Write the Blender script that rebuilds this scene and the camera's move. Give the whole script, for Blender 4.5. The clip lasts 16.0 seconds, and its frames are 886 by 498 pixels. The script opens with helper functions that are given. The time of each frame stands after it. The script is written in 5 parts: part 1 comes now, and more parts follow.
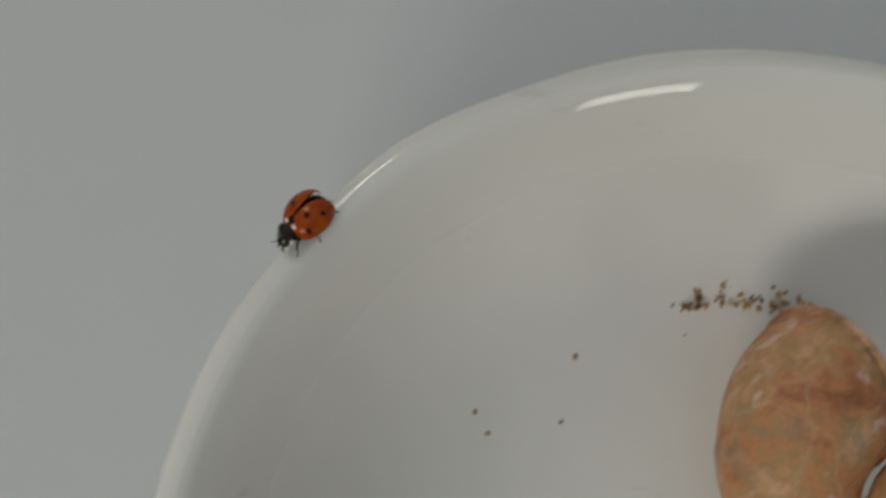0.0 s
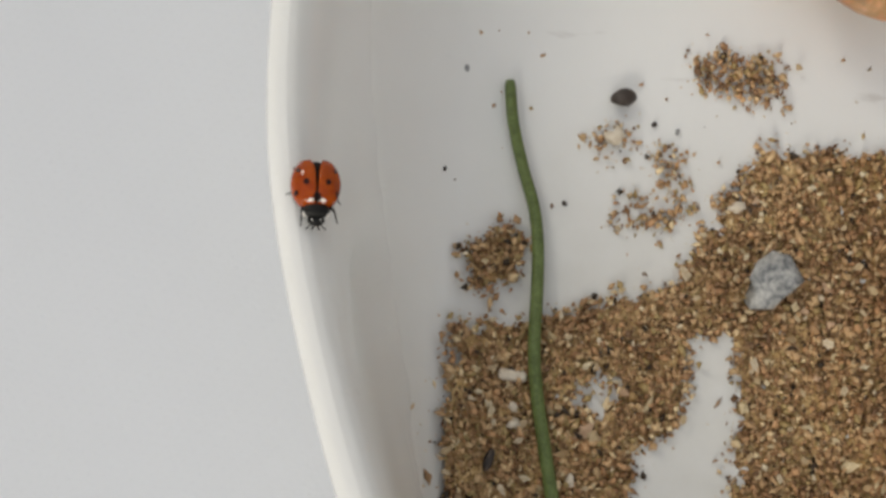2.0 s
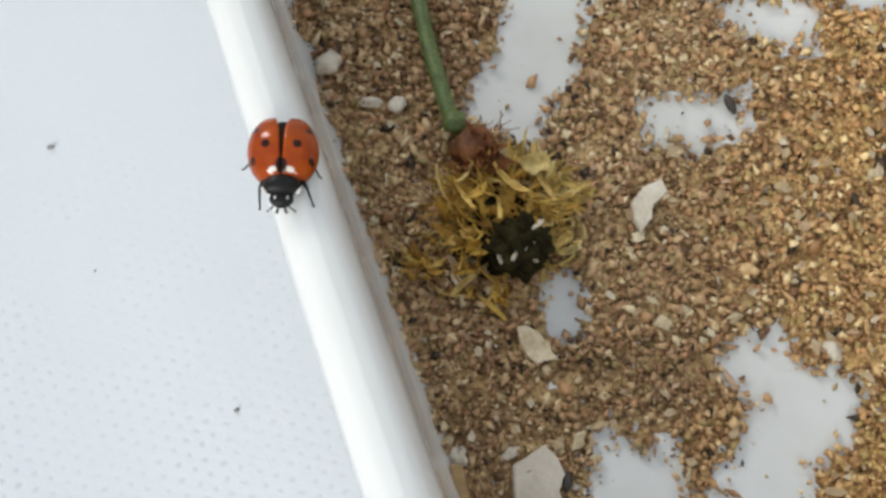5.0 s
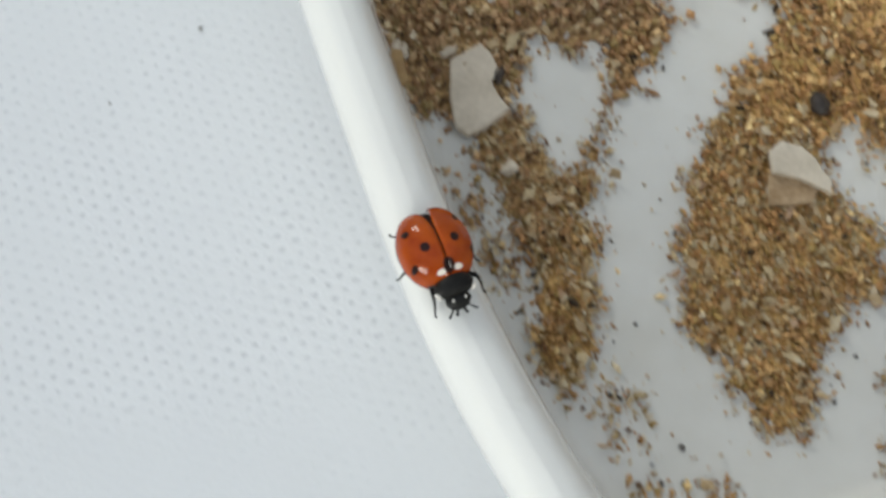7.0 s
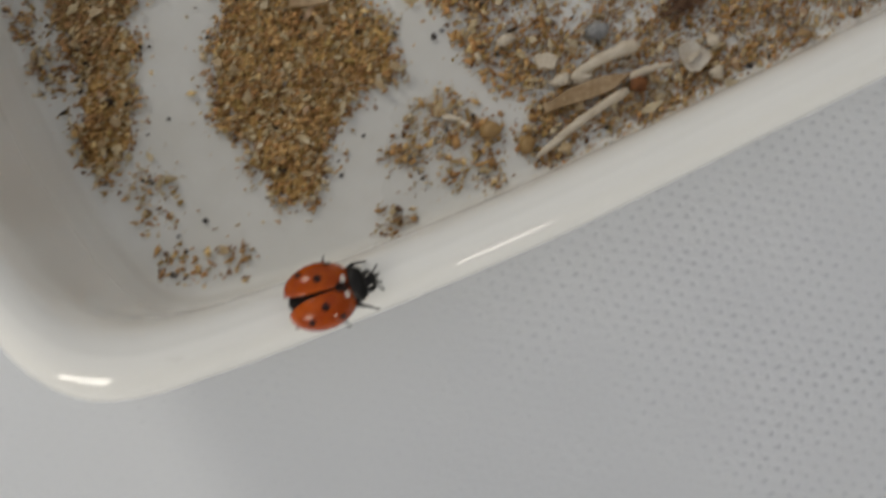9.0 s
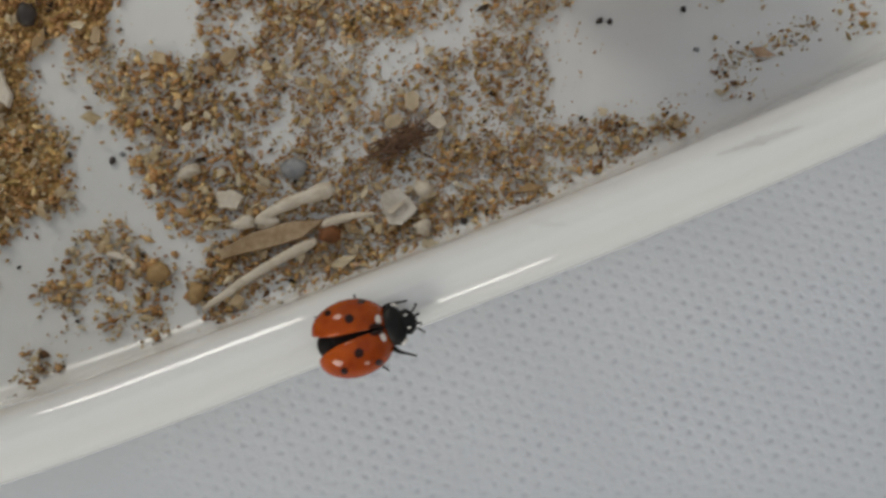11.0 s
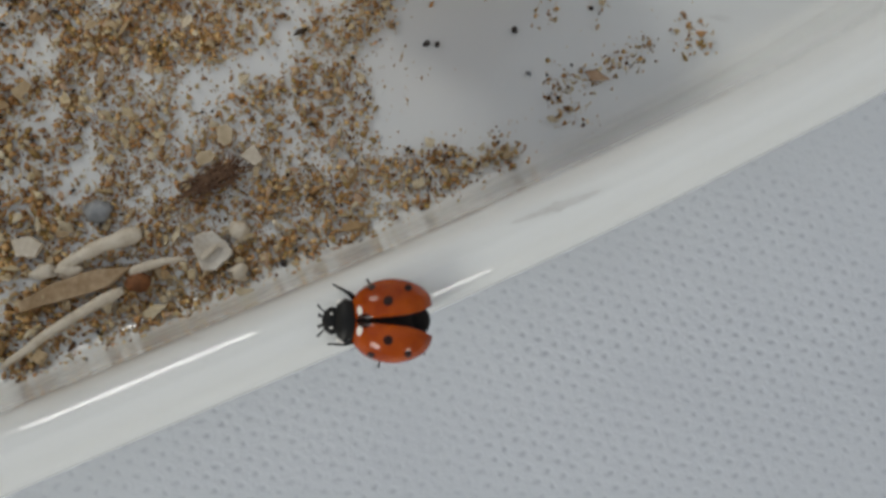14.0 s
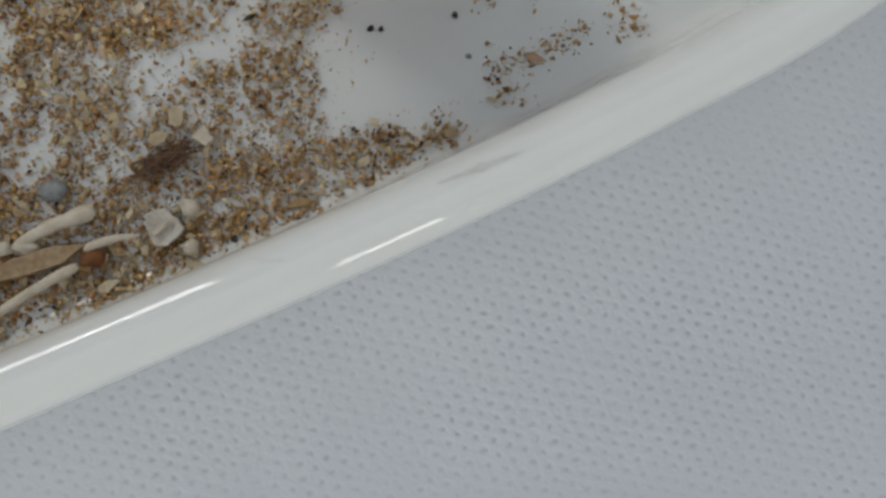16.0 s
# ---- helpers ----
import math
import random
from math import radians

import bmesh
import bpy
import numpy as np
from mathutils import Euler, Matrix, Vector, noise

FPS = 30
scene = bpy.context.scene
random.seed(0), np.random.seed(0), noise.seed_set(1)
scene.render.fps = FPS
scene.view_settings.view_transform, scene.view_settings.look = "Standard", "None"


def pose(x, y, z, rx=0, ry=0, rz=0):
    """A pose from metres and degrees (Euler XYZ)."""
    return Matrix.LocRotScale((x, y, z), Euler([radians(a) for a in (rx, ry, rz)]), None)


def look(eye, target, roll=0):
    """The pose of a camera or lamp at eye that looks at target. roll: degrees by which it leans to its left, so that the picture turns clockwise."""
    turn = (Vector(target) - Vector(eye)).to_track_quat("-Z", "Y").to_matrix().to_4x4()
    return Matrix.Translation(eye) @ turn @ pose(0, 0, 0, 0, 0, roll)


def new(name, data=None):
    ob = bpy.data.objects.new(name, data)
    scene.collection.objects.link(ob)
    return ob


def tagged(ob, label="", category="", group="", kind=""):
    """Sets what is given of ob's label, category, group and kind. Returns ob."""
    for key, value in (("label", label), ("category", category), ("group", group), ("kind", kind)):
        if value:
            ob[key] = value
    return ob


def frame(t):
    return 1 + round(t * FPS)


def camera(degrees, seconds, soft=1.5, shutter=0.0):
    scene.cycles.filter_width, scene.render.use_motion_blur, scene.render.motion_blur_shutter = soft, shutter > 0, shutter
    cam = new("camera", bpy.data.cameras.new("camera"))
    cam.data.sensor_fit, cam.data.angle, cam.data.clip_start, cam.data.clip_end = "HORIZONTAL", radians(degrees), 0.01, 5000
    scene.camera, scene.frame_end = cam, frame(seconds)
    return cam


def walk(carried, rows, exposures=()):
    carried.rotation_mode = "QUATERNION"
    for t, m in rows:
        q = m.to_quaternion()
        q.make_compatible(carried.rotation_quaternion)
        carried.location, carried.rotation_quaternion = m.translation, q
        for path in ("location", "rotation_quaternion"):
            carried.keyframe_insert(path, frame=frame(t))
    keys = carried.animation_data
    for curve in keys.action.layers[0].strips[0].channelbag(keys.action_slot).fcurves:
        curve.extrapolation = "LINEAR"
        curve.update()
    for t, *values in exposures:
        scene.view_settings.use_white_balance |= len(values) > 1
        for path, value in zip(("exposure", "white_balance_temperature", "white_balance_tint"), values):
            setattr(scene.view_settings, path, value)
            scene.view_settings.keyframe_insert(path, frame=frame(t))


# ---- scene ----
# A ladybird walks along the rim of a white glazed dish of sand and shells on a table.
# Plan units are 1.1 mm; U turns them into metres. Plan z = 0 is the dish's floor.
U = 0.0011
BASE = 5.0


def P(x, y, z=0.0):
    return Vector((x * U, y * U, (z + BASE) * U))


cam = camera(50.00, 16.0, soft=3.0, shutter=0.3)
PATH = [
    (0, -0.00086, 0.08481, 0.11901, 6.77, -0.86, 6.46),
    (0.5, -0.01377, 0.06620, 0.12157, 7.40, -1.62, 6.75),
    (1, -0.00745, 0.04416, 0.12324, 11.27, -0.76, 6.30),
    (1.5, -0.01018, 0.02089, 0.11971, 12.70, 0.29, 3.65),
    (2, -0.00964, 0.01334, 0.11406, 12.84, -1.21, 1.28),
    (2.5, -0.01053, 0.00011, 0.10784, 14.45, -0.30, 0.95),
    (3, -0.00885, -0.01828, 0.09837, 15.27, -1.26, 0.76),
    (3.5, -0.00227, -0.03006, 0.09367, 17.14, -1.45, 1.32),
    (4, 0.00879, -0.04663, 0.08566, 17.84, -1.50, 3.78),
    (4.2, 0.00898, -0.04881, 0.08471, 19.33, -1.75, 3.42),
    (6.3, 0.00809, -0.05802, 0.08540, 22.16, -1.08, 2.96),
    (6.5, 0.00936, -0.06208, 0.08345, 19.68, -0.85, 3.34),
    (7, 0.01602, -0.07814, 0.08295, 15.90, -1.77, 4.28),
    (7.5, 0.02618, -0.08866, 0.08404, 12.58, 0.55, 1.27),
    (8, 0.02584, -0.09485, 0.09451, 11.64, -0.31, -0.67),
    (8.5, 0.04048, -0.09246, 0.09666, 11.38, -2.00, -0.72),
    (9, 0.05556, -0.08751, 0.09382, 9.17, -2.61, 0.61),
    (9.2, 0.05880, -0.08116, 0.09284, 9.12, -3.15, 2.25),
    (9.7, 0.06660, -0.07908, 0.09123, 8.89, -2.37, 3.21),
    (10.25, 0.07578, -0.07579, 0.08946, 8.63, -1.52, 4.27),
    (10.8, 0.08578, -0.07106, 0.08768, 8.38, -0.66, 5.32),
    (11.3, 0.09524, -0.06589, 0.08607, 8.14, 0.11, 6.28),
    (11.5, 0.10210, -0.06476, 0.08606, 8.20, -0.42, 5.81),
    (12, 0.10682, -0.06186, 0.08796, 9.01, -1.75, 5.22),
    (12.5, 0.10399, -0.06147, 0.08769, 8.45, -2.45, 3.01),
    (13, 0.10115, -0.06055, 0.08431, 4.63, -2.19, 4.10),
    (13.5, 0.10052, -0.05297, 0.08421, 3.73, -2.33, 3.47),
    (14, 0.09714, -0.05924, 0.08403, 4.75, -4.08, 4.03),
    (14.5, 0.09782, -0.06170, 0.08507, 4.88, -3.77, 3.90),
    (15, 0.09918, -0.06211, 0.08542, 5.70, -5.75, 2.93),
    (15.5, 0.09926, -0.06258, 0.08641, 5.99, -5.53, 3.09),
    (16, 0.10087, -0.06300, 0.08710, 5.92, -4.73, 3.22),
]
EXPOSURES = [
    (0.0, -1.13, 7080, 5), (0.5, -1.07, 7080, 5), (1.0, -0.85, 7130, 6), (1.5, -0.60, 7160, 8), (2.0, -0.22, 7050, 9), (3.0, -0.02, 6770, 8), (3.5, -0.12, 6670, 7),
    (4.0, -0.03, 6570, 7), (6.5, 0.24, 6350, 4), (7.0, -0.08, 6500, 4), (7.5, -0.16, 6370, 6), (8.0, -0.19, 6520, 6), (8.5, -0.44, 6850, 7),
    (9.0, -0.57, 7120, 9), (11.5, -0.55, 6760, 7), (12.5, -0.56, 6660, 6), (13.5, -0.52, 6700, 5), (14.0, -0.52, 6580, 6), (16.0, -0.57, 6500, 5),
]
walk(cam, [(t, pose(x, y, z, rx, ry, rz)) for t, x, y, z, rx, ry, rz in PATH], EXPOSURES)

# ---- daylight ----
world = bpy.data.worlds.new("sky")
scene.world = world
world.use_nodes = True
wn = world.node_tree
sky = wn.nodes.new("ShaderNodeTexSky")
sky.sky_type, sky.sun_disc = "NISHITA", False
sky.sun_elevation, sky.sun_rotation = radians(45), radians(200)
wn.nodes["Background"].inputs["Strength"].default_value = 0.1
wn.links.new(sky.outputs["Color"], wn.nodes["Background"].inputs["Color"])


def window_light(name, m, width, height, power):
    data = bpy.data.lights.new(name, "AREA")
    data.shape, data.size, data.size_y, data.energy = "RECTANGLE", width, height, power
    data.color = (1.0, 0.975, 0.925)
    ob = new(name, data)
    ob.matrix_world = m
    return ob


SOUTH, NORTH, WEST, EAST, LOW, HIGH = -1.2, 1.2, -2.6, 2.3, -0.75, 1.95
# all unseen: a fill light added across the roof, and windows in two walls: (centre x, centre z, width, height)
WIN_SOUTH, WIN_LOW, WIN_NORTH = (0.84, 0.36, 0.24, 0.30), (-0.58, 0.64, 0.60, 0.50), (-1.12, 1.10, 0.64, 0.60)
window_light("roof_light", look((-0.15, 0.0, HIGH + 0.05), (-0.15, 0.001, 0.0)), 4.5, 2.2, 12)
for name, (wx, wz, ww, wh), wall, power in (("window_light_south", WIN_SOUTH, SOUTH - 0.02, 2.6), ("window_light_low", WIN_LOW, SOUTH - 0.02, 14), ("window_light_north", WIN_NORTH, NORTH + 0.02, 19)):
    window_light(name, look((wx, wall, wz), (wx, 0.0, wz)), ww, wh, power)


# ---- materials ----
class Mat:
    """A small builder of node materials."""

    def __init__(self, name, rough=0.5, metallic=0.0, spec=0.5):
        self.m = bpy.data.materials.new(name)
        self.m.use_nodes = True
        self.t = self.m.node_tree
        self.b = self.t.nodes["Principled BSDF"]
        self.set("Roughness", rough), self.set("Metallic", metallic), self.set("Specular IOR Level", spec)
        self.coord = self.t.nodes.new("ShaderNodeTexCoord").outputs["Object"]

    def set(self, key, value):
        self.b.inputs[key].default_value = value
        return self

    def node(self, kind, **values):
        n = self.t.nodes.new(kind)
        for key, value in values.items():
            n.inputs[key.replace("_", " ")].default_value = value
        return n

    def join(self, a, b):
        self.t.links.new(a, b)

    def noise(self, size, detail=4.0, rough=0.55, coord=None):
        """Noise whose features are about size metres."""
        n = self.node("ShaderNodeTexNoise", Scale=1.0 / size, Detail=detail, Roughness=rough)
        self.join(coord or self.coord, n.inputs["Vector"])
        return n.outputs["Fac"]

    def ramp(self, fac, *stops, hard=False, ease=False):
        n = self.t.nodes.new("ShaderNodeValToRGB")
        n.color_ramp.interpolation = "CONSTANT" if hard else "EASE" if ease else "LINEAR"
        e = n.color_ramp.elements
        while len(e) < len(stops):
            e.new(0.5)
        for i, (pos, col) in enumerate(stops):
            e[i].position, e[i].color = pos, (*col, 1) if len(col) == 3 else col
        self.join(fac, n.inputs["Fac"])
        return n.outputs["Color"]

    def math(self, op, a, b=0.0, c=None):
        n = self.t.nodes.new("ShaderNodeMath")
        n.operation = op
        for i, v in enumerate((a, b) if c is None else (a, b, c)):
            if isinstance(v, (int, float)):
                n.inputs[i].default_value = v
            else:
                self.join(v, n.inputs[i])
        return n.outputs[0]

    def mix(self, fac, a, b, blend="MIX"):
        n = self.t.nodes.new("ShaderNodeMix")
        n.data_type, n.blend_type = "RGBA", blend
        for sock, v in ((n.inputs["Factor"], fac), (n.inputs["A"], a), (n.inputs["B"], b)):
            if isinstance(v, (int, float)):
                sock.default_value = v
            elif isinstance(v, tuple):
                sock.default_value = (*v, 1)
            else:
                self.join(v, sock)
        return n.outputs["Result"]

    def colour(self, c):
        if isinstance(c, tuple):
            self.b.inputs["Base Color"].default_value = (*c, 1)
        else:
            self.join(c, self.b.inputs["Base Color"])
        return self

    def roughness(self, c):
        self.join(c, self.b.inputs["Roughness"])
        return self

    def bump(self, height, depth, strength=1.0):
        n = self.node("ShaderNodeBump", Strength=strength, Distance=depth)
        self.join(height, n.inputs["Height"])
        self.join(n.outputs["Normal"], self.b.inputs["Normal"])
        return self


def mottled(name, dark, light, size, rough=0.6, depth=0.0, fine=None, spec=0.5):
    k = Mat(name, rough, spec=spec)
    big, small = k.noise(size), k.noise(fine or size * 0.2, 3.0)
    f = k.math("ADD", k.math("MULTIPLY", big, 0.6), k.math("MULTIPLY", small, 0.4))
    k.colour(k.ramp(f, (0.36, dark), (0.64, light)))
    if depth:
        k.bump(f, depth)
    return k.m


def glaze():
    k = Mat("white_glaze", 0.09, spec=0.55)
    f = k.noise(0.03)
    smear = k.t.nodes.new("ShaderNodeMapping")
    smear.inputs["Rotation"].default_value, smear.inputs["Scale"].default_value = (0, 0, radians(-28)), (0.22, 1.0, 0.6)
    k.join(k.coord, smear.inputs["Vector"])
    dirt = k.ramp(k.noise(0.0035, 5.0, 0.6, smear.outputs[0]), (0.66, (0.0,) * 3), (0.78, (1.0,) * 3))
    k.colour(k.mix(k.math("MULTIPLY", dirt, 0.45), k.ramp(f, (0.3, (0.785, 0.79, 0.775)), (0.7, (0.825, 0.83, 0.815))), (0.40, 0.37, 0.33)))
    # a film of dust dulls the glaze inside, below the rim; darkening of the sandy floor is painted into its colour
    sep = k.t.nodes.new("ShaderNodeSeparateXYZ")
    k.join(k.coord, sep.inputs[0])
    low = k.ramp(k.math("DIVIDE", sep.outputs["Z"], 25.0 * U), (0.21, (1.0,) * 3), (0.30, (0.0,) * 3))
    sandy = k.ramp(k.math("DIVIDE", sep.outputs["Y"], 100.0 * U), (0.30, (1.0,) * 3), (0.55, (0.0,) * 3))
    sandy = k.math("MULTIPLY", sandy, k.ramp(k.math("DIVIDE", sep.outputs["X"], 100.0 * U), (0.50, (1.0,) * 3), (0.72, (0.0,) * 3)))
    dust_darkening = k.math("MULTIPLY", k.math("MULTIPLY", low, sandy), k.ramp(k.noise(0.01, 5.0), (0.3, (0.20,) * 3), (0.7, (0.50,) * 3)))
    k.colour(k.mix(dust_darkening, k.b.inputs["Base Color"].links[0].from_socket, (0.49, 0.46, 0.385)))
    film = k.ramp(k.math("DIVIDE", sep.outputs["Z"], 25.0 * U), (0.30, (0.28,) * 3), (0.98, (0.0,) * 3), ease=True)
    film = k.math("MULTIPLY", film, k.ramp(k.math("DIVIDE", sep.outputs["Y"], 100.0 * U), (0.2, (1.0,) * 3), (0.6, (2.1,) * 3)))
    film = k.math("MULTIPLY", film, k.ramp(k.math("DIVIDE", sep.outputs["X"], 100.0 * U), (0.45, (1.0,) * 3), (0.65, (0.40,) * 3)))
    k.roughness(k.math("ADD", film, k.ramp(k.noise(0.012), (0.35, (0.02,) * 3), (0.7, (0.05,) * 3))))
    return k.bump(k.noise(0.015, 2.0), 0.00005).m


def woven_cloth():
    """White cloth with rows of small dimples, each row shifted by half a step."""
    k = Mat("white_cloth", 0.85, spec=0.2)
    turn = k.t.nodes.new("ShaderNodeMapping")
    turn.inputs["Rotation"].default_value = (0, 0, radians(9))
    k.join(k.coord, turn.inputs["Vector"])
    sep = k.t.nodes.new("ShaderNodeSeparateXYZ")
    k.join(turn.outputs[0], sep.inputs[0])
    wob = k.math("MULTIPLY", k.math("SUBTRACT", k.noise(0.0028, 3.0), 0.5), 0.9)
    x = k.math("ADD", k.math("DIVIDE", sep.outputs["X"], 1.45 * U), wob)
    y = k.math("ADD", k.math("DIVIDE", sep.outputs["Y"], 1.02 * U), wob)
    row = k.math("FLOOR", y)
    x = k.math("ADD", x, k.math("MULTIPLY", row, 0.5))
    dx = k.math("MULTIPLY", k.math("SUBTRACT", k.math("FRACT", x), 0.5), 1.40)
    dy = k.math("MULTIPLY", k.math("SUBTRACT", k.math("FRACT", y), 0.5), 1.15)
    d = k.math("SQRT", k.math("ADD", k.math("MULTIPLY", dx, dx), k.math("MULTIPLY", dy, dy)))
    hole = k.math("SMOOTH_MIN", d, 0.42, 0.15)
    worn = k.noise(0.009, 6.0, 0.7)
    # the shade in each dimple is also put into the base colour
    dimple_shade = k.ramp(d, (0.06, (0.53, 0.555, 0.60)), (0.32, (0.69, 0.715, 0.755)))
    # pressed flat towards the far end and in places before the corner
    place = k.t.nodes.new("ShaderNodeSeparateXYZ")
    k.join(k.coord, place.inputs[0])
    far = k.ramp(k.math("DIVIDE", k.math("ADD", place.outputs["Y"], 0.05), 0.1), (0.0, (0.0,) * 3), (0.50, (0.8,) * 3))
    dx2 = k.math("DIVIDE", k.math("SUBTRACT", place.outputs["X"], 0.022), 0.075)
    dy2 = k.math("DIVIDE", k.math("ADD", place.outputs["Y"], 0.108), 0.045)
    near = k.ramp(k.math("ADD", k.math("MULTIPLY", dx2, dx2), k.math("MULTIPLY", dy2, dy2)), (0.5, (0.8,) * 3), (1.0, (0.0,) * 3))
    flat = k.ramp(worn, (0.36, (0.0,) * 3), (0.62, (0.75,) * 3))
    flat = k.math("MINIMUM", k.math("ADD", flat, k.math("MAXIMUM", far, near)), 0.93)
    k.colour(k.mix(flat, dimple_shade, (0.678, 0.703, 0.742)))
    thread = k.noise(0.0005, 2.0)
    deep = k.math("MULTIPLY", k.math("MULTIPLY", hole, 2.2), k.math("SUBTRACT", 1.0, flat))
    sag = k.math("MULTIPLY", k.noise(0.045, 2.0), 14.0)
    k.bump(k.math("ADD", k.math("ADD", deep, sag), k.math("MULTIPLY", thread, 0.4)), 0.00009)
    return k.m


def sand_tone(k):
    """Warm brown sand towards one end, paler quartz sand towards the other, in drifts."""
    sep = k.t.nodes.new("ShaderNodeSeparateXYZ")
    k.join(k.coord, sep.inputs[0])
    south = k.math("MULTIPLY", k.math("MAXIMUM", k.math("SUBTRACT", -0.030, sep.outputs["Y"]), 0.0), 1.25)
    along = k.math("ADD", k.math("ADD", sep.outputs["X"], south), k.math("MULTIPLY", k.math("SUBTRACT", k.noise(0.03, 3.0), 0.5), 0.04))
    end = k.ramp(k.math("DIVIDE", along, 0.1), (0.34, (1.25, 1.18, 0.99)), (0.62, (1.50, 1.33, 0.88)))
    drift = k.ramp(k.noise(0.016, 4.0), (0.36, (0.76, 0.68, 0.60)), (0.60, (1.1, 1.06, 0.98)))
    return k.mix(1.0, end, drift, "MULTIPLY")


def grains():
    k = Mat("sand_grains", 0.45, spec=0.45)
    r = k.t.nodes.new("ShaderNodeNewGeometry").outputs["Random Per Island"]
    tone = k.ramp(r, (0.0, (0.030, 0.020, 0.013)), (0.03, (0.13, 0.075, 0.043)), (0.10, (0.25, 0.15, 0.09)), (0.22, (0.34, 0.225, 0.145)),
                  (0.42, (0.43, 0.305, 0.205)), (0.60, (0.31, 0.245, 0.135)), (0.74, (0.50, 0.385, 0.27)), (0.86, (0.44, 0.28, 0.18)), (0.93, (0.62, 0.54, 0.42)), hard=True)
    k.colour(k.mix(1.0, tone, sand_tone(k), "MULTIPLY"))
    k.set("Subsurface Weight", 0.0)
    return k.m


def grit():
    """Flat bits of shell among the sand, pale and pinkish."""
    k = Mat("shell_grit", 0.5, spec=0.4)
    r = k.t.nodes.new("ShaderNodeNewGeometry").outputs["Random Per Island"]
    tone = k.ramp(r, (0.0, (0.52, 0.39, 0.23)), (0.25, (0.62, 0.50, 0.31)), (0.5, (0.46, 0.31, 0.16)), (0.65, (0.70, 0.60, 0.42)), (0.85, (0.55, 0.37, 0.24)), (0.94, (0.34, 0.21, 0.10)), hard=True)
    k.colour(k.mix(1.0, tone, k.ramp(k.noise(0.0006), (0.35, (0.8, 0.76, 0.7)), (0.6, (1.0,) * 3)), "MULTIPLY"))
    return k.bump(k.noise(0.0003), 0.00005).m


def pale_sand():
    """Pale quartz grains, honey to milky."""
    k = Mat("quartz_grains", 0.35, spec=0.45)
    r = k.t.nodes.new("ShaderNodeNewGeometry").outputs["Random Per Island"]
    tone = k.ramp(r, (0.0, (0.66, 0.52, 0.31)), (0.3, (0.58, 0.47, 0.28)), (0.5, (0.72, 0.60, 0.38)), (0.7, (0.50, 0.36, 0.19)), (0.85, (0.62, 0.45, 0.28)), (0.95, (0.76, 0.66, 0.48)), hard=True)
    k.colour(k.mix(1.0, tone, k.ramp(k.noise(0.012, 3.0), (0.35, (0.82, 0.78, 0.72)), (0.65, (1.0,) * 3)), "MULTIPLY"))
    return k.m


def chips():
    """Broken shell, each piece of its own tone."""
    k = Mat("shell_chips", 0.45, spec=0.45)
    r = k.t.nodes.new("ShaderNodeObjectInfo").outputs["Random"]
    tone = k.ramp(r, (0.0, (0.40, 0.27, 0.14)), (0.25, (0.54, 0.41, 0.25)), (0.5, (0.64, 0.53, 0.36)), (0.7, (0.48, 0.35, 0.20)), (1.0, (0.72, 0.62, 0.46)))
    k.colour(k.mix(1.0, tone, k.ramp(k.noise(0.0007), (0.35, (0.78, 0.74, 0.68)), (0.6, (1.0,) * 3)), "MULTIPLY"))
    return k.bump(k.noise(0.0004), 0.00006).m


def sand_bed():
    k = Mat("sand_bed", 0.7, spec=0.3)
    v = k.t.nodes.new("ShaderNodeTexVoronoi")
    v.inputs["Scale"].default_value = 1 / 0.00045
    k.join(k.coord, v.inputs["Vector"])
    sep = k.t.nodes.new("ShaderNodeSeparateColor")
    k.join(v.outputs["Color"], sep.inputs[0])
    tone = k.ramp(sep.outputs[0], (0.0, (0.13, 0.080, 0.045)), (0.3, (0.28, 0.19, 0.115)), (0.6, (0.40, 0.29, 0.16)), (0.9, (0.52, 0.41, 0.27)))
    k.colour(k.mix(1.0, tone, sand_tone(k), "MULTIPLY"))
    return k.bump(v.outputs["Distance"], 0.0003).m


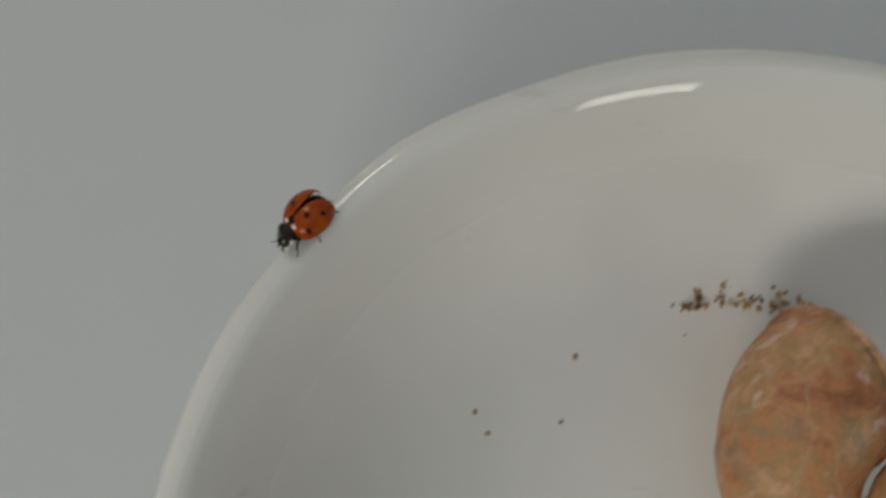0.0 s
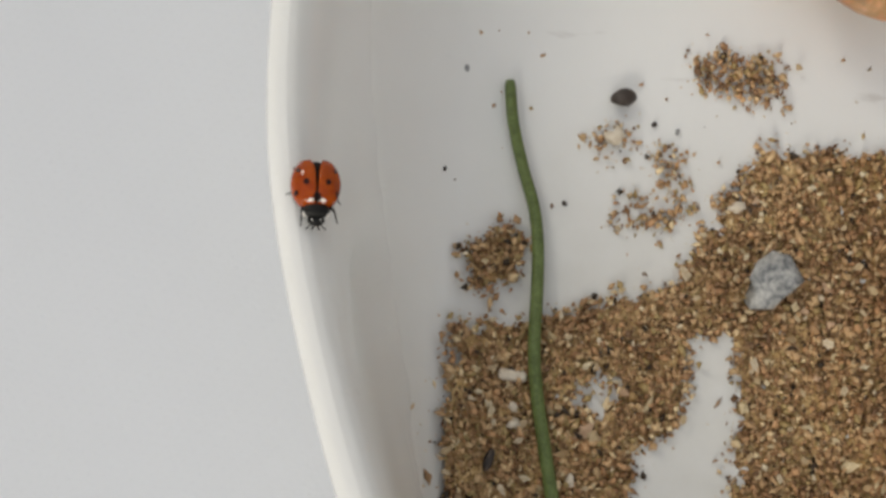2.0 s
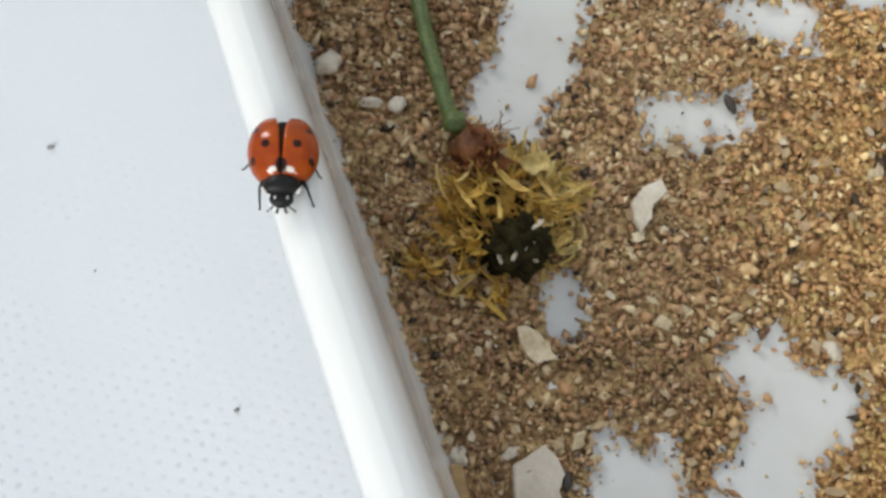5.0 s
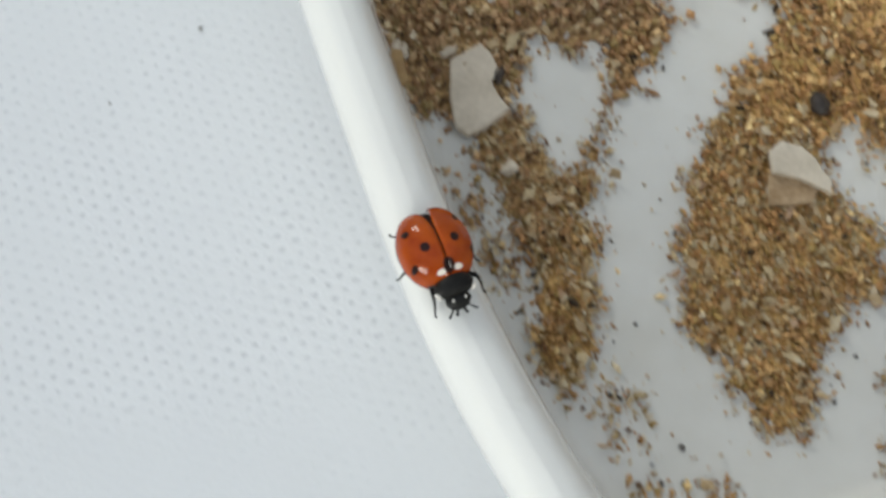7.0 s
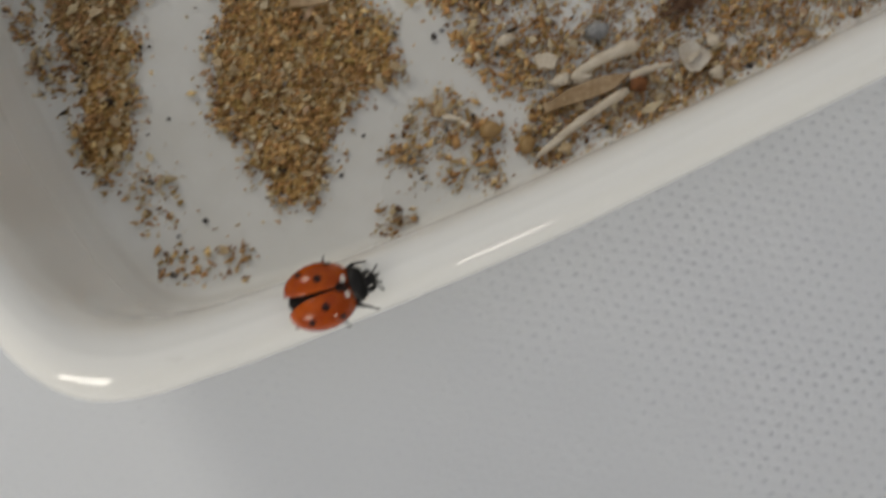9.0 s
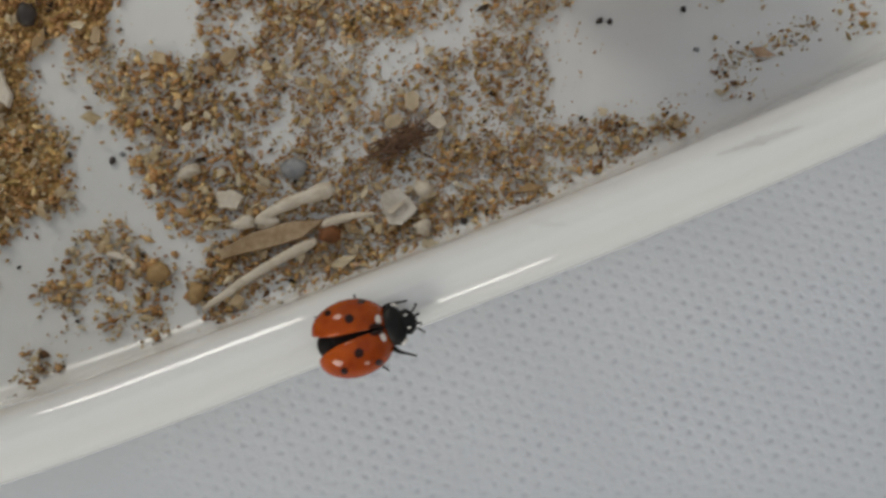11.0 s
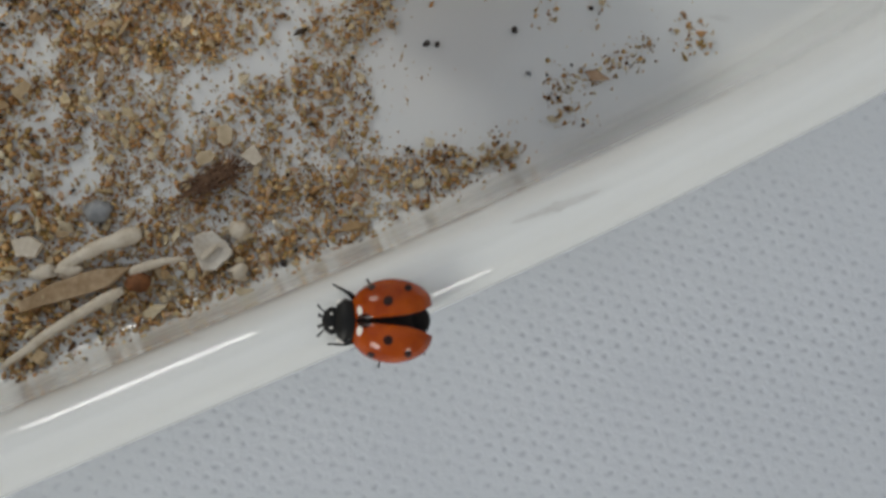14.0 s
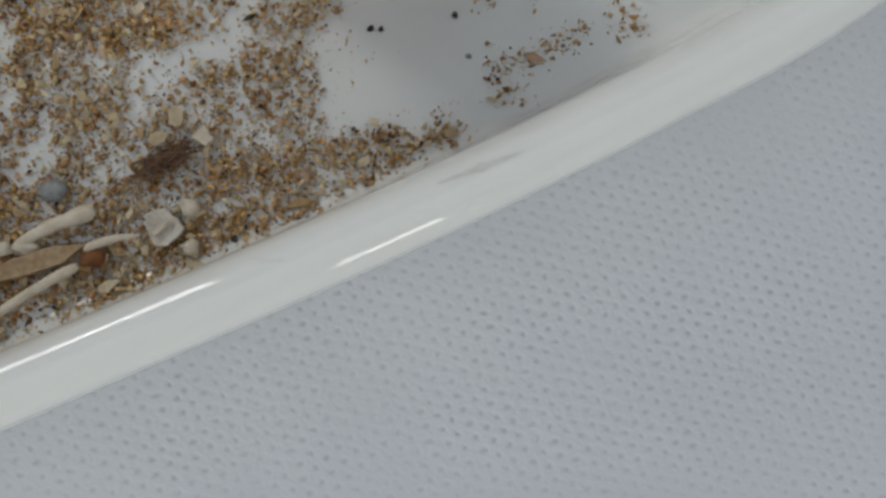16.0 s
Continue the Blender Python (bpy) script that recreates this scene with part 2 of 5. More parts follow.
def elytron_shell():
    """Glossy orange-red wing case with black spots and a pale mark by the shield."""
    k = Mat("red_wing_case", 0.09, spec=0.30)
    sep = k.t.nodes.new("ShaderNodeSeparateXYZ")
    k.join(k.coord, sep.inputs[0])
    x, y = k.math("ABSOLUTE", sep.outputs["X"]), sep.outputs["Y"]
    wob = k.math("MULTIPLY", k.math("SUBTRACT", k.noise(0.0009), 0.5), 0.25 * U)

    def spot(cx, cy, rx, ry):
        a = k.math("DIVIDE", k.math("SUBTRACT", x, cx * U), rx * U)
        b = k.math("DIVIDE", k.math("SUBTRACT", y, cy * U), ry * U)
        d = k.math("SQRT", k.math("ADD", k.math("MULTIPLY", a, a), k.math("MULTIPLY", b, b)))
        d = k.math("ADD", d, k.math("DIVIDE", wob, 0.3 * U))
        return k.math("SUBTRACT", 1.0, k.math("SMOOTH_MIN", k.math("MULTIPLY", k.math("MAXIMUM", k.math("SUBTRACT", d, 0.85), 0.0), 3.5), 1.0, 0.05))

    red = k.ramp(k.noise(0.0016), (0.3, (0.25, 0.030, 0.0015)), (0.7, (0.42, 0.072, 0.002)))
    black = k.math("MAXIMUM", k.math("MAXIMUM", spot(0.84, -1.80, 0.25, 0.25), spot(1.66, -1.02, 0.16, 0.21)), k.math("MAXIMUM", spot(1.42, -2.92, 0.19, 0.20), spot(0.0, -0.48, 0.31, 0.42)))
    white = spot(0.48, -0.30, 0.27, 0.15)
    c = k.mix(white, red, (0.8, 0.74, 0.66))
    k.colour(k.mix(black, c, (0.020, 0.006, 0.004)))
    return k.bump(k.noise(0.00025, 2.0), 0.00001).m


def petals(name, *tones):
    """Withered petals, each of its own tone."""
    k = Mat(name, 0.6, spec=0.25)
    r = k.t.nodes.new("ShaderNodeObjectInfo").outputs["Random"]
    tone = k.ramp(r, *tones)
    f = k.noise(0.0012)
    k.colour(k.mix(1.0, tone, k.ramp(f, (0.3, (0.50, 0.40, 0.26)), (0.6, (1.0, 1.0, 1.0))), "MULTIPLY"))
    return k.bump(f, 0.0001).m


def snail_orange():
    k = Mat("orange_shell", 0.45)
    warp = k.node("ShaderNodeTexNoise", Scale=1.0 / 0.008, Detail=3.0)
    k.join(k.coord, warp.inputs["Vector"])
    bent = k.t.nodes.new("ShaderNodeVectorMath")
    bent.operation = "MULTIPLY_ADD"
    k.join(warp.outputs["Color"], bent.inputs[0])
    bent.inputs[1].default_value = (0.007,) * 3
    k.join(k.coord, bent.inputs[2])
    f = k.noise(0.0075, 6.0, 0.62, bent.outputs[0])
    c = k.ramp(f, (0.33, (0.24, 0.10, 0.045)), (0.42, (0.44, 0.17, 0.075)), (0.49, (0.58, 0.26, 0.11)), (0.53, (0.44, 0.26, 0.11)), (0.60, (0.64, 0.34, 0.18)), (0.68, (0.72, 0.50, 0.38)))
    g = k.ramp(k.noise(0.005, 4.0, 0.6), (0.54, (0.0,) * 3), (0.62, (1.0,) * 3))
    c = k.mix(k.math("MULTIPLY", g, 0.55), c, (0.30, 0.23, 0.15))
    p = k.ramp(k.noise(0.006, 4.0, 0.6, bent.outputs[0]), (0.58, (0.0,) * 3), (0.63, (1.0,) * 3))
    c = k.mix(k.math("MULTIPLY", p, 0.7), c, (0.72, 0.52, 0.46))
    # fine pale cracks between the patches
    v = k.t.nodes.new("ShaderNodeTexVoronoi")
    v.feature = "DISTANCE_TO_EDGE"
    v.inputs["Scale"].default_value = 1 / 0.006
    k.join(bent.outputs[0], v.inputs["Vector"])
    crack = k.ramp(v.outputs["Distance"], (0.0, (0.28,) * 3), (0.07, (0.0,) * 3))
    k.colour(k.mix(crack, c, (0.66, 0.44, 0.30)))
    return k.bump(k.math("ADD", f, k.noise(0.0012)), 0.0004).m


def snail_streaked():
    k = Mat("streaked_shell", 0.3)
    w = k.t.nodes.new("ShaderNodeTexWave")
    w.inputs["Scale"].default_value, w.inputs["Distortion"].default_value = 90.0, 9.0
    w.inputs["Detail"].default_value, w.inputs["Detail Scale"].default_value = 3.0, 1.2
    k.join(k.coord, w.inputs["Vector"])
    blot = k.ramp(k.noise(0.006, 3.0), (0.46, (0.0,) * 3), (0.56, (1.0,) * 3))
    s = k.math("MULTIPLY", k.ramp(w.outputs["Fac"], (0.45, (0.0,) * 3), (0.62, (1.0,) * 3)), blot)
    base = k.ramp(k.noise(0.004), (0.3, (0.62, 0.54, 0.52)), (0.7, (0.76, 0.72, 0.70)))
    k.colour(k.mix(s, base, (0.26, 0.075, 0.065)))
    return k.bump(k.noise(0.002), 0.0002).m


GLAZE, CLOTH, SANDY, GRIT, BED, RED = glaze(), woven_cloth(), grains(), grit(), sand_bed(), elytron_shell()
# grey of the real grime and of the line painted as a reflection
GRIME_REFLECTION = mottled("grey_grime_reflection", (0.62, 0.61, 0.59), (0.71, 0.705, 0.69), 0.003, 0.35, 0.0, 0.0008)
CHIP, QUARTZ = chips(), pale_sand()
BLACK = mottled("black_chitin", (0.004, 0.004, 0.004), (0.012, 0.011, 0.010), 0.0006, 0.45, 0.00002, spec=0.25)
ABDOMEN = mottled("dark_abdomen", (0.006, 0.005, 0.005), (0.02, 0.016, 0.014), 0.0008, 0.6, 0.00004, spec=0.15)
PALE = mottled("pale_mark", (0.62, 0.58, 0.52), (0.8, 0.78, 0.74), 0.0006, 0.5)
WING = mottled("smoky_wing", (0.010, 0.008, 0.007), (0.03, 0.024, 0.02), 0.001, 0.5, spec=0.12)
ORANGE, STREAKED = snail_orange(), snail_streaked()
STEM = mottled("green_stem", (0.065, 0.095, 0.02), (0.14, 0.19, 0.055), 0.0016, 0.5, 0.0001, 0.0004)
PETAL = petals("withered_petal", (0.0, (0.26, 0.125, 0.025)), (0.2, (0.58, 0.34, 0.05)), (0.42, (0.76, 0.51, 0.12)), (0.6, (0.42, 0.225, 0.04)), (0.78, (0.70, 0.45, 0.10)), (1.0, (0.80, 0.61, 0.24)))
PALE_PETAL = petals("pale_petal", (0.0, (0.52, 0.36, 0.10)), (0.3, (0.72, 0.54, 0.17)), (0.6, (0.60, 0.42, 0.14)), (1.0, (0.78, 0.64, 0.28)))
CALYX = mottled("rust_calyx", (0.10, 0.032, 0.009), (0.30, 0.11, 0.03), 0.002, 0.7, 0.0002)
CORE = mottled("dark_green_core", (0.009, 0.006, 0.002), (0.040, 0.033, 0.008), 0.0012, 0.75, 0.0003, spec=0.12)
CREAM = mottled("cream_shard", (0.54, 0.47, 0.37), (0.70, 0.62, 0.51), 0.003, 0.6, 0.00008, 0.0005)
HUSK = mottled("papery_husk", (0.46, 0.35, 0.20), (0.72, 0.60, 0.42), 0.0022, 0.6, 0.00012, 0.0005)
BONE = mottled("bone_white", (0.58, 0.49, 0.37), (0.78, 0.70, 0.58), 0.002, 0.55, 0.00012, 0.0004)
AMBER = mottled("amber_flake", (0.30, 0.19, 0.09), (0.50, 0.36, 0.22), 0.002, 0.4, 0.0001, 0.0005)
OCHRE = mottled("ochre_grit", (0.28, 0.15, 0.05), (0.48, 0.32, 0.14), 0.0012, 0.5, 0.0001)
DARK = mottled("dark_seed", (0.02, 0.015, 0.012), (0.07, 0.05, 0.04), 0.001, 0.5, 0.0001)
GREY = mottled("grey_stone", (0.16, 0.165, 0.17), (0.42, 0.42, 0.42), 0.0025, 0.5, 0.0002)
SLATE = mottled("flaky_slate", (0.13, 0.14, 0.15), (0.58, 0.57, 0.54), 0.0022, 0.55, 0.0004, 0.0006)
PEARL = mottled("pearly_shell", (0.52, 0.45, 0.36), (0.72, 0.67, 0.59), 0.0012, 0.3, 0.0001)
HAIR = mottled("brown_fibre", (0.12, 0.06, 0.035), (0.32, 0.18, 0.10), 0.002, 0.7)
WOOD = mottled("table_wood", (0.16, 0.10, 0.06), (0.28, 0.18, 0.10), 0.05, 0.5, 0.0003, 0.008)
PAINT = mottled("wall_paint", (0.78, 0.775, 0.76), (0.83, 0.825, 0.81), 0.4, 0.8, 0.0004, 0.01)
BOARDS = mottled("floor_finish", (0.26, 0.22, 0.18), (0.36, 0.31, 0.26), 0.3, 0.5, 0.0004, 0.02)
WHITE = mottled("window_paint", (0.7, 0.7, 0.69), (0.78, 0.78, 0.77), 0.1, 0.4, 0.0001, 0.01)


# ---- mesh helpers ----
def part(name, bm, material, parent=None, label="", smooth=True, m=None):
    """Links a bmesh as one mesh object, at the pose m, under a thing or part."""
    me = bpy.data.meshes.new(name)
    bm.to_mesh(me)
    bm.free()
    me.materials.append(material)
    for f in me.polygons:
        f.use_smooth = smooth
    ob = new(name, me)
    if parent:
        ob.parent = parent
    if m is not None:
        ob.matrix_basis = m
    return tagged(ob, label)


def share(name, ob, parent, m):
    o = new(name, ob.data)
    o.parent, o.matrix_basis = parent, m
    return o


def box_bm(x0, y0, z0, x1, y1, z1, bevel=0.0):
    bm = bmesh.new()
    bmesh.ops.create_cube(bm, size=1, matrix=Matrix.LocRotScale(((x0 + x1) / 2, (y0 + y1) / 2, (z0 + z1) / 2), None, (x1 - x0, y1 - y0, z1 - z0)))
    if bevel:
        bmesh.ops.bevel(bm, geom=bm.edges[:], offset=bevel, segments=2, affect="EDGES")
    return bm


def grid_bm(rows, close=False, caps=False):
    """A skin over rows of points; close: each row is a ring."""
    bm = bmesh.new()
    vs = [[bm.verts.new(p) for p in r] for r in rows]
    n = len(vs[0])
    for a, b in zip(vs, vs[1:]):
        for i in range(n if close else n - 1):
            j = (i + 1) % n
            bm.faces.new((a[i], a[j], b[j], b[i]))
    if caps:
        bm.faces.new(vs[0][::-1]), bm.faces.new(vs[-1])
    bmesh.ops.recalc_face_normals(bm, faces=bm.faces[:])
    return bm


def tube_bm(path, radii, sides=10, flat=1.0):
    """A round rod along a path; flat squashes it upright."""
    rows, up = [], Vector((0, 0, 1))
    for i, p in enumerate(path):
        d = (path[min(i + 1, len(path) - 1)] - path[max(i - 1, 0)]).normalized()
        a = d.cross(up)
        a = a.normalized() if a.length > 1e-6 else Vector((1, 0, 0))
        b = a.cross(d)
        rows.append([p + radii[i] * (math.cos(t) * a + flat * math.sin(t) * b) for t in (2 * math.pi * k / sides for k in range(sides))])
    return grid_bm(rows, close=True, caps=True)


def smooth_path(pts, n):
    """n points along a curve through pts."""
    pts = [Vector(p) for p in pts]
    out = []
    for k in range(n):
        s = k / (n - 1) * (len(pts) - 1)
        i = min(int(s), len(pts) - 2)
        t = s - i
        a, b, c, d = pts[max(i - 1, 0)], pts[i], pts[i + 1], pts[min(i + 2, len(pts) - 1)]
        out.append(0.5 * (2 * b + (c - a) * t + (2 * a - 5 * b + 4 * c - d) * t * t + (3 * b - a - 3 * c + d) * t**3))
    return out


def lump_bm(rx, ry, rz, seed, rough=0.25, sub=2, freq=1.3):
    """An uneven stone of half-sizes rx, ry, rz in plan units, resting on z = 0."""
    bm = bmesh.new()
    bmesh.ops.create_icosphere(bm, subdivisions=sub, radius=1)
    for v in bm.verts:
        k = 1 + rough * noise.noise(v.co * freq + Vector((seed * 3.7, seed * 1.3, 0)))
        v.co = Vector((v.co.x * rx * k, v.co.y * ry * k, v.co.z * rz * k)) * U
    low = min(v.co.z for v in bm.verts)
    for v in bm.verts:
        v.co.z -= low
    return bm


def plate_bm(outline, thick, seed, curl=0.0):
    """A broken flake: an outline in plan units round its middle, with chipped edges and a slight curl."""
    bm = bmesh.new()
    rng = random.Random(seed)
    pts = []
    for i, (x, y) in enumerate(outline):
        x2, y2 = outline[(i + 1) % len(outline)]
        for s in (0.0, 0.33, 0.67):
            j = 0.0 if s == 0 else 0.06
            pts.append(Vector((x + (x2 - x) * s + rng.uniform(-j, j), y + (y2 - y) * s + rng.uniform(-j, j), 0)))
    n = len(pts)
    mid = sum(pts, Vector()) / n

    def ring(f, z):
        return [bm.verts.new((mid + (p - mid) * f + Vector((0, 0, z + curl * (p - mid).length_squared * f * f))) * U) for p in pts]

    rings = [ring(0.94, 0.0), ring(1.0, thick * 0.25), ring(0.99, thick * 0.8), ring(0.93, thick), ring(0.5, thick * 1.03)]
    for a, b in zip(rings, rings[1:]):
        for i in range(n):
            bm.faces.new((a[i], a[(i + 1) % n], b[(i + 1) % n], b[i]))
    bm.faces.new(rings[0][::-1]), bm.faces.new(rings[-1])
    bmesh.ops.recalc_face_normals(bm, faces=bm.faces[:])
    return bm


def at(x, y, z=0.0, turn=0.0, tilt=0.0):
    return Matrix.Translation(P(x, y, z)) @ pose(0, 0, 0, tilt, 0, turn)


# ---- the room ----
# an unseen, assumed room: it closes the place and bounces the light
def room():
    def slab(name, b):
        return tagged(part(name, box_bm(*b), PAINT if "wall" in name or name == "ceiling" else BOARDS, smooth=False), kind="structure")

    tagged(slab("floor", (WEST - 0.2, SOUTH - 0.2, LOW - 0.1, EAST + 0.2, NORTH + 0.2, LOW)), "plain brown floor under the table", "floor")
    bm = bmesh.new()
    x0, x1, y0, y1 = -2.4, 2.1, -1.1, 1.1
    for a, b, c, d in ((WEST - 0.2, SOUTH - 0.2, x0, NORTH + 0.2), (x1, SOUTH - 0.2, EAST + 0.2, NORTH + 0.2), (x0, SOUTH - 0.2, x1, y0), (x0, y1, x1, NORTH + 0.2)):
        bmesh.ops.create_cube(bm, size=1, matrix=Matrix.LocRotScale(((a + c) / 2, (b + d) / 2, HIGH + 0.05), None, (c - a, d - b, 0.1)))
    tagged(part("ceiling", bm, PAINT, smooth=False), "plain white painted ceiling, unseen, open for an added fill light", "ceiling", kind="structure")
    tagged(slab("wall_west", (WEST - 0.2, SOUTH, LOW, WEST, NORTH, HIGH)), "plain white painted wall", "wall")
    tagged(slab("wall_east", (EAST, SOUTH, LOW, EAST + 0.2, NORTH, HIGH)), "plain white painted wall", "wall")

    def pierced(name, lo, hi, openings):
        """A wall with window openings, each (centre x, centre z, width, height)."""
        bm = bmesh.new()
        edge = WEST - 0.2
        blocks = []
        for x, z, w, h in openings:
            w0, w1, s0, s1 = x - w / 2, x + w / 2, z - h / 2, z + h / 2
            blocks += [(edge, w0, LOW, HIGH), (w0, w1, LOW, s0), (w0, w1, s1, HIGH)]
            edge = w1
        blocks.append((edge, EAST + 0.2, LOW, HIGH))
        for p0, p1, z0, z1 in blocks:
            bmesh.ops.create_cube(bm, size=1, matrix=Matrix.LocRotScale(((p0 + p1) / 2, (lo + hi) / 2, (z0 + z1) / 2), None, (p1 - p0, hi - lo, z1 - z0)))
        return tagged(part(name, bm, PAINT, smooth=False), "white painted wall with window openings", "wall", kind="structure")

    pierced("wall_south", SOUTH - 0.2, SOUTH, (WIN_LOW, WIN_SOUTH))
    pierced("wall_north", NORTH, NORTH + 0.2, (WIN_NORTH,))

    def window(name, y, spec):
        x, z, w, h = spec[0], spec[1], spec[2] - 0.004, spec[3] - 0.004
        win = tagged(new(name), "white painted window frame set in the wall", "window", kind="structure")
        win.matrix_basis = pose(x, y, z)
        for x0, z0, x1, z1 in ((-w / 2, -h / 2, -w / 2 + 0.012, h / 2), (w / 2 - 0.012, -h / 2, w / 2, h / 2), (-w / 2 + 0.012, -h / 2, w / 2 - 0.012, -h / 2 + 0.012), (-w / 2 + 0.012, h / 2 - 0.012, w / 2 - 0.012, h / 2)):
            part("window_frame", box_bm(x0, -0.03, z0, x1, 0.03, z1, 0.004), WHITE, win)

    window("window_1", SOUTH - 0.1, WIN_SOUTH)
    window("window_3", SOUTH - 0.1, WIN_LOW)
    window("window_2", NORTH + 0.1, WIN_NORTH)


def table():
    t = tagged(new("table"), "brown wooden table under a white tablecloth", "table")
    x0, y0, x1, y1 = -0.45, -0.36, 0.55, 0.44
    top = -0.0016
    part("tabletop", box_bm(x0, y0, top - 0.028, x1, y1, top, 0.003), WOOD, t)
    for x, y in ((x0 + 0.05, y0 + 0.05), (x1 - 0.05, y0 + 0.05), (x0 + 0.05, y1 - 0.05), (x1 - 0.05, y1 - 0.05)):
        part("leg", box_bm(x - 0.03, y - 0.03, LOW, x + 0.03, y + 0.03, top - 0.028, 0.004), WOOD, t)
    # the cloth lies flat on the top and hangs down at the edges
    bm = bmesh.new()
    n = 80
    drop = 0.18
    rows = []
    for j in range(n + 1):
        row = []
        for i in range(n + 1):
            u, v = -drop + (x1 - x0 + 2 * drop) * i / n, -drop + (y1 - y0 + 2 * drop) * j / n
            ox, oy = max(-u, u - (x1 - x0), 0), max(-v, v - (y1 - y0), 0)
            over = max(ox, oy)
            x, y = min(max(u, 0), x1 - x0) + x0, min(max(v, 0), y1 - y0) + y0
            wave = 0.012 * math.sin(23 * (x + y)) * min(over * 8, 1)
            if ox:
                x += math.copysign(0.004 + wave * 0.6 + over * 0.06, u)
            if oy:
                y += math.copysign(0.004 + wave * 0.6 + over * 0.06, v)
            away = max(abs(x - 0.07) - 0.12, abs(y) - 0.14, 0)
            z = -over * 0.97 + min(away, 0.1) * 0.006 * noise.noise((x * 16, y * 16, 0))
            row.append((x, y, z - 0.0001))
        rows.append(row)
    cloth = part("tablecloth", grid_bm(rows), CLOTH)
    sol = cloth.modifiers.new("thickness", "SOLIDIFY")
    sol.thickness, sol.offset = 0.001, -1
    tagged(cloth, "white woven tablecloth with rows of small dimples", "tablecloth")


# ---- the dish ----
OUTLINE = [(54, 106.6), (40, 108.8), (31, 109.3), (22, 108.7), (11.5, 106.0), (-3.2, 98.6), (-11.0, 91.0), (-18.8, 79.3), (-22.7, 66), (-23.9, 50), (-22.4, 33), (-16.3, 10.7),
           (-7.0, -12), (3.8, -38), (13.4, -59.4), (20.9, -71.3), (25.4, -76.9), (29.3, -79.4), (33.2, -79.6), (38.4, -78.0), (47, -74.6), (60.6, -68.6), (75.2, -61.2),
           (93.9, -51.5), (110.2, -42.2), (123, -33.8), (142, -17), (156, 12), (157, 50), (138, 82), (100, 98)]


def dish_outline(n=420):
    """The rim's outer line, evenly stepped, from a few points of the plan."""
    p = np.array(OUTLINE, float)
    m = len(p)
    fine = []
    for i in range(m):
        a, b, c, d = p[i - 1], p[i], p[(i + 1) % m], p[(i + 2) % m]
        for t in np.linspace(0, 1, 40, endpoint=False):
            fine.append(0.5 * (2 * b + (c - a) * t + (2 * a - 5 * b + 4 * c - d) * t * t + (3 * b - a - 3 * c + d) * t**3))
    fine = np.array(fine)
    for _ in range(14):
        fine = 0.5 * fine + 0.25 * (np.roll(fine, 1, 0) + np.roll(fine, -1, 0))
    s = np.r_[0, np.cumsum(np.linalg.norm(np.diff(np.vstack([fine, fine[:1]]), axis=0), axis=1))]
    q = np.linspace(0, s[-1], n, endpoint=False)
    closed = np.vstack([fine, fine[:1]])
    return np.stack([np.interp(q, s, closed[:, 0]), np.interp(q, s, closed[:, 1])], -1)


RIM = dish_outline()


def inset_loops(loop, step, count):
    """Loops further and further inside the first, smoothed so that none folds at a corner."""
    out = [loop]
    for _ in range(count):
        d = np.roll(loop, -1, 0) - np.roll(loop, 1, 0)
        d /= np.linalg.norm(d, axis=1, keepdims=True)
        loop = loop + step * np.stack([-d[:, 1], d[:, 0]], -1)
        for _ in range(4):
            loop = 0.5 * loop + 0.25 * (np.roll(loop, 1, 0) + np.roll(loop, -1, 0))
        out.append(loop)
    return np.array(out)


INSETS = inset_loops(RIM, 0.5, 72)
# how far inward and how high: up the outside, over the rim and down to the floor
OUTSIDE = [(12, -3.8), (10.5, -4.0), (9.8, -4.9), (8.6, -5.0), (7.6, -4.2), (4.4, -1.0), (2.2, 4), (0.8, 11), (0.15, 16), (0.0, 17.6), (0.3, 19.1), (1.1, 20.0), (2.1, 20.2)]
INSIDE = [(2.1, 20.2), (3.1, 19.8), (3.8, 18.7), (4.3, 16.8), (4.9, 12), (5.6, 7), (6.3, 3.0), (6.8, 1.2), (7.5, 0.35), (8.8, 0.06), (11.5, 0.0)]


# the rounder end slopes like a bowl
BOWL = [(2.1, 20.2), (3.0, 19.75), (4.2, 18.4), (5.8, 16.0), (8.2, 12.2), (11.2, 8.0), (15.0, 4.4), (19.0, 2.15), (23.5, 0.8), (28.5, 0.2), (34.0, 0.0)]


def dense(profile, n):
    return [(p.x, p.y) for p in smooth_path([(a, b, 0) for a, b in profile], n)]


STEEP, GENTLE = np.array(dense(INSIDE, 60)), np.array(dense(BOWL, 60))


def bowl_share(y):
    """0 along the straight sides, 1 round the bowl-shaped end."""
    t = np.clip((np.asarray(y, float) + 5) / 50, 0, 1)
    return t * t * (3 - 2 * t)


def floor_height(u, y):
    """The dish's inner surface at u plan units inside the rim's outer line."""
    u, w = np.broadcast_arrays(np.asarray(u, float), bowl_share(y))
    level = np.round(w * 40).astype(int)
    out = np.zeros(u.shape)
    for k in np.unique(level):
        p = STEEP * (1 - k / 40) + GENTLE * (k / 40)
        here = level == k
        out[here] = np.interp(u[here], p[:, 0], p[:, 1])
    return out


